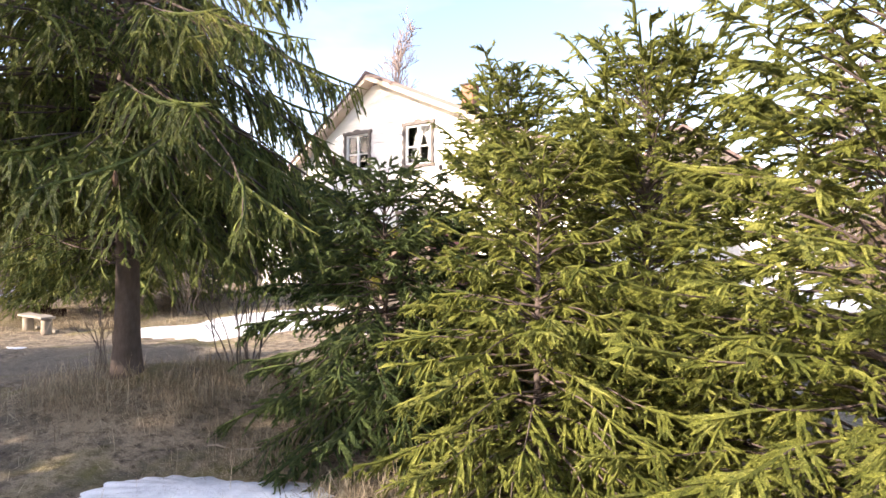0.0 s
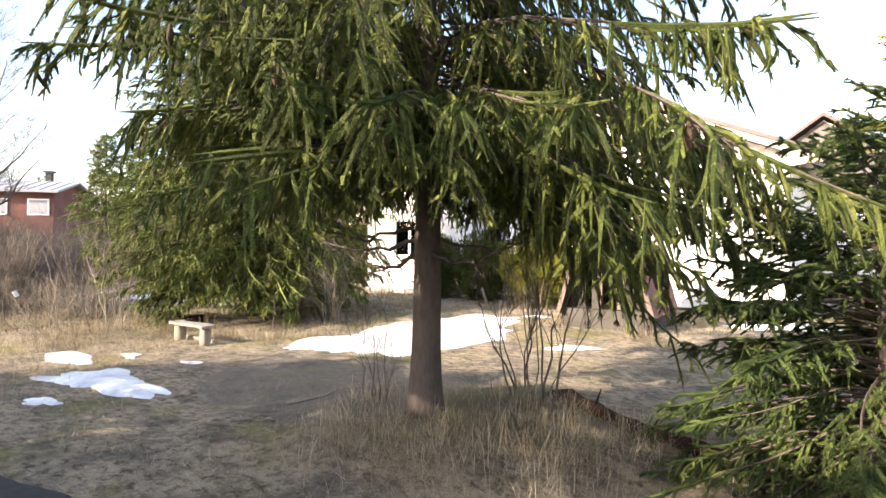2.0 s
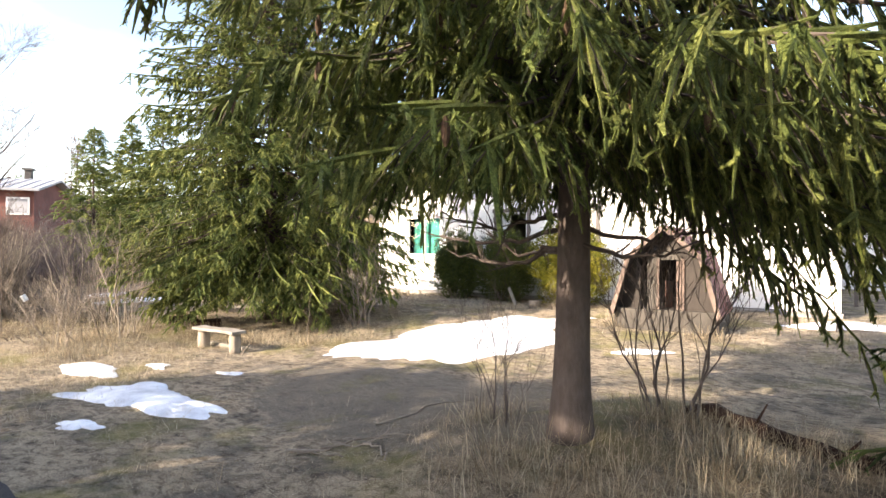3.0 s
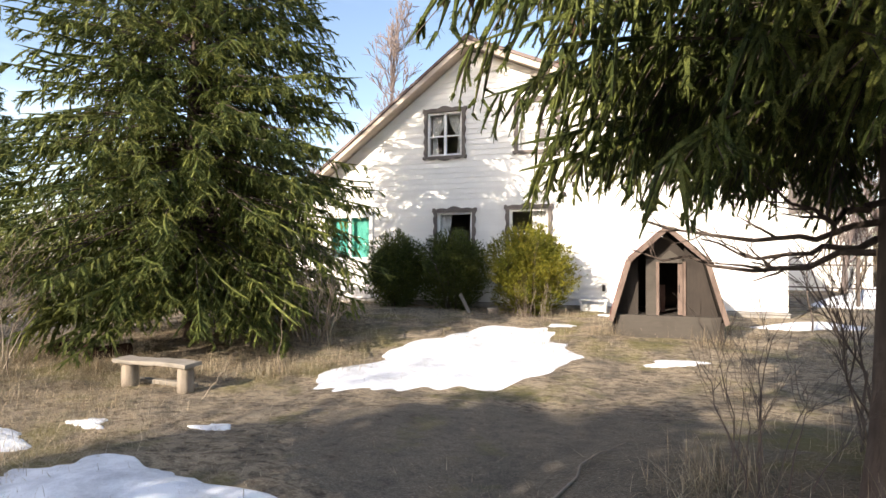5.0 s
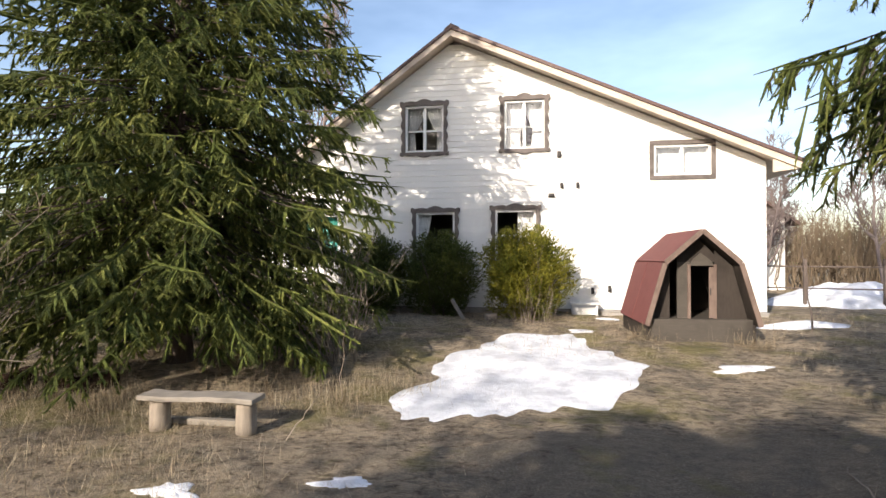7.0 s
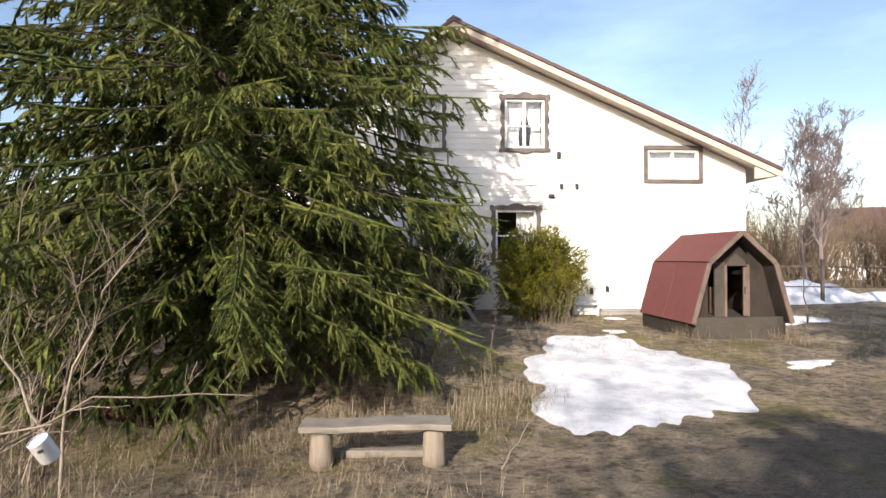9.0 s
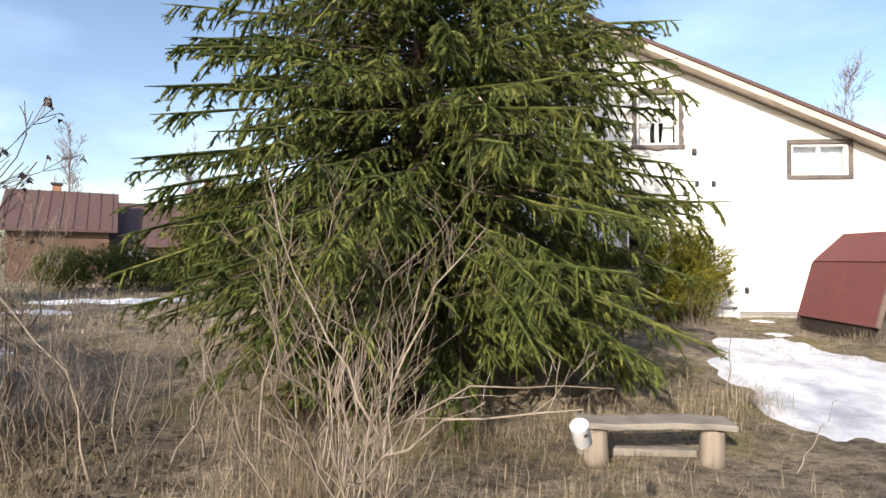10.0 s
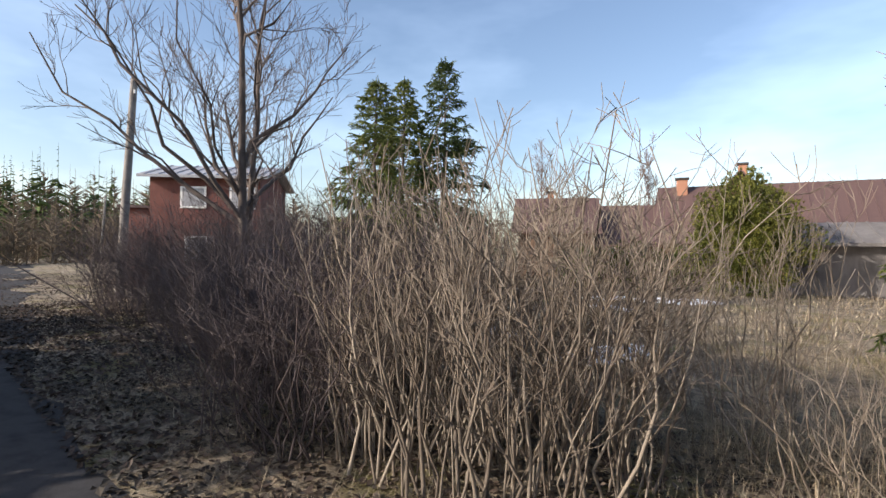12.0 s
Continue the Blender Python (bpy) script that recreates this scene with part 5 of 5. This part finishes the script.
# ---- far woods round the place ----
def far_wood(seed, a0, a1, dist, n, h, conifer):
    rng = np.random.default_rng(seed)
    wood = thing("far_wood", "distant belt of mixed woodland", "woodland", (0, 0, 0), kind="stuff")
    a = np.radians(rng.uniform(a0, a1, n))
    d = dist * rng.uniform(0.9, 1.25, n)
    base = np.stack([-12 - d * np.sin(a), d * np.cos(a), np.full(n, -0.5)], 1)
    ht = h * rng.uniform(0.6, 1.15, n)
    pv = []
    up = np.array([0, 0, 1.0])
    k = 42 if conifer else 46
    i = np.repeat(np.arange(n), k)
    f = rng.random(len(i))
    if conifer:
        rad = 0.22 * ht[i] * (1.02 - f)
        start = base[i] + up * (ht[i] * f)[:, None]
    else:
        rad = 0.25 * ht[i] * np.sin(np.clip(f + 0.1, 0, 1) * 3.0)
        start = base[i] + up * (ht[i] * 0.9 * f)[:, None]
    q = rng.uniform(0, 6.283, len(i))
    out = np.stack([np.cos(q), np.sin(q), np.full(len(i), -0.35 if conifer else 0.6)], 1)
    path = np.stack([start, start + out * rad[:, None] * 0.5, start + out * rad[:, None]], 1)
    r = np.tile(np.array([[0.3, 0.26, 0.05]]), (len(i), 1)) * (ht[i] / 10)[:, None] * ((1.05 - f)[:, None] if conifer else 0.26)
    pv.append(tubes(path, r, 3))
    pv.append(tubes(np.stack([base, base + up * (ht * 0.5)[:, None], base + up * ht[:, None]], 1), np.tile(np.array([[0.1, 0.07, 0.02]]), (n, 1)), 3))
    v, t = join(*pv)
    soup("tree_belt", v, t, M_NEEDLE_DARK if conifer else M_THICKET, wood, "", "stuff")


far_wood(701, -40, 130, 120, 120, 11, True)
far_wood(702, -40, 130, 95, 170, 7.5, False)
far_wood(703, 130, 320, 90, 60, 9, True)
far_wood(704, 66, 96, 75, 170, 7.5, False)
far_wood(706, 62, 92, 150, 170, 19, False)
far_wood(707, 64, 92, 140, 110, 21, True)
far_wood(705, -50, 4, 48, 110, 6.0, False)


# ---- ground cover ----
def grass(name, label, n, area, size, seed, flat=0.6, width=0.006, avoid_road=True):
    """Dead blades: each is a bent strip of two triangles and a tip."""
    rng = np.random.default_rng(seed)
    x0, x1, y0, y1 = area
    x, y = rng.uniform(x0, x1, n), rng.uniform(y0, y1, n)
    dens = np.sin(x * 1.3 + 0.6) * np.sin(y * 1.7) + 0.7 * np.sin(x * 3.1 + y * 2.3) + rng.normal(0, 0.6, n)
    keep = dens > -0.35
    keep &= ((x + 8.3) / 3.6) ** 2 + ((y - 4.9) / 2.7) ** 2 > rng.uniform(0.1, 1.3, n)
    if avoid_road:
        keep &= y > 1.15 + 0.12 * np.clip(-24 - x, 0, 80)
    x, y = x[keep], y[keep]
    blades(name, label, x, y, size, rng, flat, width)


def blades(name, label, x, y, size, rng, flat, width, material=None):
    n = len(x)
    b = np.stack([x, y, terrain(x, y) - 0.005], 1)
    a = rng.uniform(0, 6.283, n)
    tilt = np.clip(rng.normal(flat, 0.42, n), 0.05, 1.45)
    ln = size * rng.uniform(0.5, 1.5, n)
    d = np.stack([np.cos(a) * np.sin(tilt), np.sin(a) * np.sin(tilt), np.cos(tilt)], 1)
    side = np.stack([-np.sin(a), np.cos(a), np.zeros(n)], 1) * (width * rng.uniform(0.6, 1.3, n))[:, None] * 0.5
    mid = b + d * (ln * 0.55)[:, None]
    tip = b + d * ln[:, None] + np.array([0, 0, -1.0]) * (ln * 0.28 * np.sin(tilt))[:, None]
    tip[:, 2] = np.maximum(tip[:, 2], terrain(tip[:, 0], tip[:, 1]) + 0.004)
    v = np.stack([b - side, b + side, mid + side * 0.9, mid - side * 0.9, tip], 1).reshape(-1, 3)
    k = np.arange(n)[:, None] * 5
    t = np.concatenate([k + np.array([[0, 1, 2]]), k + np.array([[0, 2, 3]]), k + np.array([[3, 2, 4]])]) if flat < 1 else k + np.array([[0, 1, 4]])
    tagged(soup(name, v, t, material or M_STRAW, None, label, "stuff"), category="grass")


def tufts(name, label, spots, per, size, seed, flat=0.35, width=0.005):
    rng = np.random.default_rng(seed)
    xs, ys = [], []
    for x, y, r in spots:
        m = int(per * r * r * 8) + 20
        xs.append(rng.normal(x, r * 0.5, m))
        ys.append(rng.normal(y, r * 0.5, m))
    blades(name, label, np.concatenate(xs), np.concatenate(ys), size, rng, flat, width)


grass("dead_grass", "matted dead straw-coloured grass", 125000, (-13.5, 2, 1.0, 8.5), 0.13, 801, 1.32, 0.0042)
grass("dead_grass", "matted dead straw-coloured grass", 130000, (-24, -11, 1.0, 9.0), 0.2, 802, 1.2, 0.0042)
grass("dead_grass", "matted dead straw-coloured grass", 50000, (-24, 0, 8, 14), 0.22, 803, 1.2, 0.007)
grass("far_dead_grass", "pale dead grass on the far lawn", 30000, (-45, -14, 9, 26), 0.2, 804, 0.9, 0.02)
tufts("tall_dead_grass", "tall standing tufts of dead grass", [(-5.3, 2.55, 0.6), (-6.0, 2.45, 0.5), (-5.3, 3.9, 0.5), (-4.6, 3.0, 0.6), (-4.9, 3.4, 0.5), (-6.6, 3.2, 0.35), (-3.3, 2.9, 0.5), (-2.2, 2.7, 0.4), (-1.3, 2.6, 0.4), (-0.4, 2.5, 0.4), (-4.2, 4.0, 0.5), (-11.5, 5.6, 0.5), (-12.6, 5.4, 0.45), (-10.9, 6.2, 0.4), (-13.8, 5.0, 0.5), (-15.5, 5.0, 0.7), (-7.6, 9.3, 0.3), (-6.0, 9.1, 0.3), (-16.8, 3.2, 0.9), (-18.0, 4.5, 0.9), (-14.8, 3.6, 0.8), (-13.6, 3.0, 0.7)], 380, 0.25, 805, 0.85, 0.0036)

_rng = np.random.default_rng(806)
spots = [(x, y, r) for x, y, r in zip(_rng.uniform(-24, 1, 420), _rng.uniform(1.3, 12.5, 420), _rng.uniform(0.12, 0.3, 420)) if not (-11.4 < x < -6.2 and 1.8 < y < 10)]
tufts("grass_tussock", "low tussocks of dead grass", spots, 200, 0.15, 807, 1.12, 0.0045)


def leaf_litter(n, area, seed):
    """Fallen leaves lying about, each a small bent quad."""
    rng = np.random.default_rng(seed)
    x0, x1, y0, y1 = area
    x, y = rng.uniform(x0, x1, n), rng.uniform(y0, y1, n)
    edge = np.minimum(np.minimum((x - x0) / 4, (x1 - x) / 3.5), (y1 - y) / 2.0)
    keep = edge + rng.normal(0, 0.2, n) + 0.25 * np.sin(x * 1.9) * np.sin(y * 2.3) > 0.3
    x, y = x[keep], y[keep]
    n = len(x)
    a, s = rng.uniform(0, 6.283, n), rng.uniform(0.02, 0.045, n)
    z = terrain(x, y) + rng.uniform(0.006, 0.03, n)
    u = np.stack([np.cos(a), np.sin(a), rng.normal(0, 0.35, n)], 1) * s[:, None]
    w = np.stack([-np.sin(a), np.cos(a), rng.normal(0, 0.35, n)], 1) * (s * 0.7)[:, None]
    c = np.stack([x, y, z], 1)
    v = np.stack([c - u, c + w * 0.8, c + u, c - w * 0.8 + np.array([0, 0, 0.01])], 1).reshape(-1, 3)
    k = np.arange(n)[:, None] * 4
    t = np.concatenate([k + np.array([[0, 1, 2]]), k + np.array([[0, 2, 3]])])
    tagged(soup("leaf_litter", v, t, M_LITTER, None, "dark brown fallen leaves under the roadside bushes", "stuff"), category="leaves")


leaf_litter(36000, (-36, -15.5, 0.7, 5.2), 901)
leaf_litter(12000, (-60, -30, 1.2, 7.5), 902)


# ---- small things ----
def rotten_log():
    x0, y0, x1, y1 = -5.35, 4.33, -3.6, 3.88
    log = thing("fallen_log", "dark rotten log lying in the dead grass", "log", (x0, y0, 0))
    rng = np.random.default_rng(77)
    k = 14
    s = np.linspace(0, 1, k)
    px, py = (x1 - x0) * s, (y1 - y0) * s + 0.04 * np.sin(s * 7)
    pz = terrain(x0 + px, y0 + py) + 0.05 + 0.012 * np.sin(s * 11)
    r = 0.075 * (1 - 0.35 * s) * (1 + 0.14 * rng.normal(size=k))
    r[0] = r[-1] = 0.03
    v, t = tubes(np.stack([px, py, pz], 1)[None], r[None], 12)
    soup("log_body", v, t, M_ROT, log, smooth=True)
    for f, ln in ((0.3, 0.22), (0.6, 0.16)):
        p = np.array([[px[int(f * k)], py[int(f * k)], pz[int(f * k)]]] * 3) + np.array([[0, 0, 0], [0.05, -0.08, 0.5 * ln], [0.1, -0.12, ln]])
        v, t = tubes(p[None], np.array([[0.015, 0.011, 0.006]]), 6)
        soup("branch_stub", v, t, M_ROT, log)


rotten_log()


def white_can():
    can = thing("white_can", "small white tin hung on the tip of a bare twig", "can", (-13.26, 2.24, 0.85))
    can.rotation_euler = (radians(18), radians(-24), radians(20))
    z = np.array([0.0, 0.002, 0.006, 0.082, 0.086, 0.09])
    r = np.array([0.016, 0.03, 0.033, 0.033, 0.035, 0.032])
    v, t = tubes(np.stack([0 * z, 0 * z, z], 1)[None], r[None], 24)
    soup("can_body", v, t, M_TIN, can, smooth=True)
    v, t = tubes(np.array([[[0, 0, 0.001], [0, 0, 0.004]]]), np.array([[0.03, 0.001]]), 24)
    soup("can_base", v, t, M_TIN, can)
    v, t = tubes(np.array([[[0, 0, 0.083], [0, 0, 0.08]]]), np.array([[0.031, 0.001]]), 24)
    soup("can_lid", v, t, M_TIN, can)
    hole = box(-0.008, 0.008, -0.0345, -0.0325, 0.055, 0.066)
    part("nail_hole", hole, M_IRON, can, "dark punched hole")


white_can()


def twig_branch(name, label, pts, r, seed, shoots=8, ln=0.35, mat=None):
    """One long bare branch with side twigs, through given places."""
    rng = np.random.default_rng(seed)
    p = np.array(pts, float)
    s = np.linspace(0, 1, 9)
    q = np.stack([np.interp(s, np.linspace(0, 1, len(p)), p[:, i]) for i in range(3)], 1)
    q[1:-1] += rng.normal(0, 0.02, (7, 3))
    rad = r * (1 - 0.75 * s)
    br = thing(name, label, "branch", tuple(p[0]))
    q0 = (q - p[0])[None]
    v, t = tubes(q0, rad[None], 6)
    soup("stem", v, t, mat or M_TWIG, br, smooth=True)
    o, ro = offshoots(rng, q0, rad[None], shoots, ln, 0.9)
    o2, ro2 = offshoots(rng, o, ro, 3, ln * 0.5, 0.8, 3)
    v, t = join(tubes(o, np.maximum(ro, 0.0015), 4), tubes(o2, np.maximum(ro2, 0.001), 3))
    soup("twigwork", v, t, mat or M_TWIG, br, "", "stuff")


arch = "long pale bare branch arching over the dead grass"
for n, (pts, r) in enumerate((
        (((-14.35, 3.3, 0.0), (-14.15, 2.9, 0.5), (-13.7, 2.5, 0.85), (-13.26, 2.24, 0.97)), 0.010),
        (((-14.6, 3.0, 0.0), (-14.3, 2.6, 0.45), (-13.9, 2.3, 0.6), (-13.3, 2.2, 0.55)), 0.009),
        (((-14.5, 3.4, 0.0), (-14.2, 3.2, 0.6), (-13.6, 3.2, 0.85), (-12.9, 3.3, 0.8)), 0.010),
        (((-14.3, 3.9, 0.0), (-14.25, 3.8, 0.6), (-14.0, 3.7, 1.2), (-13.6, 3.6, 1.7)), 0.013),
        (((-14.3, 3.9, 0.3), (-14.6, 3.8, 0.9), (-14.9, 3.7, 1.5), (-15.0, 3.6, 2.1)), 0.011),
        (((-15.3, 4.3, 0.0), (-15.2, 4.2, 0.8), (-14.8, 4.1, 1.5), (-14.5, 4.0, 2.2)), 0.012),
        (((-16.2, 3.7, 0.0), (-16.3, 3.7, 0.7), (-16.8, 3.7, 1.2), (-17.3, 3.7, 1.6)), 0.010),
        (((-15.0, 2.8, 0.0), (-14.5, 2.4, 0.35), (-14.0, 2.1, 0.4), (-13.4, 2.0, 0.3)), 0.007))):
    twig_branch("bare_branch", arch, pts, r, 950 + n)
twig_branch("dry_stalk", "tall dry pale stalk standing by the snow", ((-11.35, 5.5, 0.0), (-11.34, 5.5, 0.5), (-11.3, 5.5, 1.05)), 0.006, 970, 2, 0.08)
twig_branch("dry_stalk", "pale stick leaning by the bench", ((-11.4, 4.3, 0.0), (-11.25, 4.35, 0.25), (-11.05, 4.4, 0.5)), 0.007, 971, 1, 0.08)
twig_branch("fallen_stick", "pale stick lying on the dead grass", ((-6.9, 2.4, 0.03), (-6.4, 2.6, 0.04), (-5.9, 2.5, 0.14)), 0.010, 972, 2, 0.15)
twig_branch("fallen_stick", "pale stick lying on the dead grass", ((-7.6, 2.2, 0.02), (-7.2, 2.35, 0.03), (-6.7, 2.4, 0.05)), 0.010, 973, 2, 0.12)
twig_branch("fallen_stick", "pale stick lying on the dead grass", ((-3.9, 2.7, 0.03), (-3.3, 2.9, 0.08), (-2.8, 3.2, 0.16)), 0.010, 974, 3, 0.2)
for n, (a, b) in enumerate((((-7.71, 2.18), (-6.94, 2.78)), ((-7.26, 2.56), (-6.82, 2.33)), ((-7.49, 2.95), (-7.11, 4.29)), ((-7.51, 2.35), (-7.07, 2.76)))):
    m = ((a[0] + b[0]) / 2, (a[1] + b[1]) / 2 + 0.05)
    twig_branch("fallen_stick", "pale stick lying on the dead grass", [(x, y, ground_at(x, y) + 0.02) for x, y in (a, m, b)], 0.012, 990 + n, 2, 0.15)
twig_branch("thin_sapling", "thin bare sapling by the snow heap", ((-4.3, 11.0, 0.15), (-4.35, 11.0, 0.95), (-4.45, 11.05, 1.75)), 0.017, 995, 6, 0.45, M_TREEBARK)
for n, (az, z0, ln) in enumerate(((2.9, 1.55, 1.3), (3.3, 1.7, 1.2), (2.6, 1.62, 1.0), (-0.3, 1.6, 0.9), (0.4, 1.72, 1.1), (3.9, 1.8, 0.9))):
    ca, sa = math.cos(az), math.sin(az)
    twig_branch("dead_bough", "dead brown lower bough of the old spruce", ((-5.77 + 0.1 * ca, 3.02 + 0.1 * sa, z0), (-5.77 + 0.5 * ln * ca, 3.02 + 0.5 * ln * sa, z0 - 0.1), (-5.77 + ln * ca, 3.02 + ln * sa, z0 + 0.02)), 0.02, 980 + n, 8, 0.35, M_BARK)


def hung_plank():
    b = thing("broken_board", "weathered board leaning among dead stalks by the house", "board", (-10.85, 11.75, ground_at(-10.85, 11.75)))
    b.rotation_euler = (radians(-20), radians(-35), 0)
    part("plank", box(-0.04, 0.04, -0.015, 0.015, 0.0, 0.55, 0.006), M_BENCH, b)


hung_plank()
seat = thing("plank_seat", "low seat of white painted boards against the house wall", "bench", (-8.2, 12.95, ground_at(-8.2, 12.95) - 0.01))
part("seat_board", box(-0.32, 0.32, -0.13, 0.13, 0.26, 0.3, 0.006), M_WHITEWOOD, seat)
part("front_board", box(-0.28, 0.28, -0.11, -0.085, 0.03, 0.2, 0.005), M_WHITEWOOD, seat)
for x in (-0.27, 0.27):
    part("leg", box(x - 0.025, x + 0.025, -0.08, 0.1, 0.0, 0.26, 0.005), M_WHITEWOOD, seat)
st = thing("tree_stump", "low grey tree stump before the shrubs", "stump", (-10.25, 11.6, ground_at(-10.25, 11.6) - 0.02))
part("stump_body", lathe_log(0.13, 0.16, np.random.default_rng(9)), M_LOG, st, smooth=True)


for n, (x, y, r, ln, az) in enumerate(((-15.6, 5.9, 0.09, 0.6, 0.3), (-15.1, 5.7, 0.08, 0.5, 1.2), (-14.3, 5.8, 0.1, 0.5, -0.4))):
    lg = thing("firewood_log", "dark rotting log lying in the shade under the spruce", "log", (x, y, ground_at(x, y) + r * 0.9), "logs under the spruce")
    lg.rotation_euler = (radians(90), 0, az)
    part("log_body", lathe_log(r, ln, np.random.default_rng(90 + n)), M_ROT, lg, smooth=True)


# ---- clapboards ----
build_siding(house)
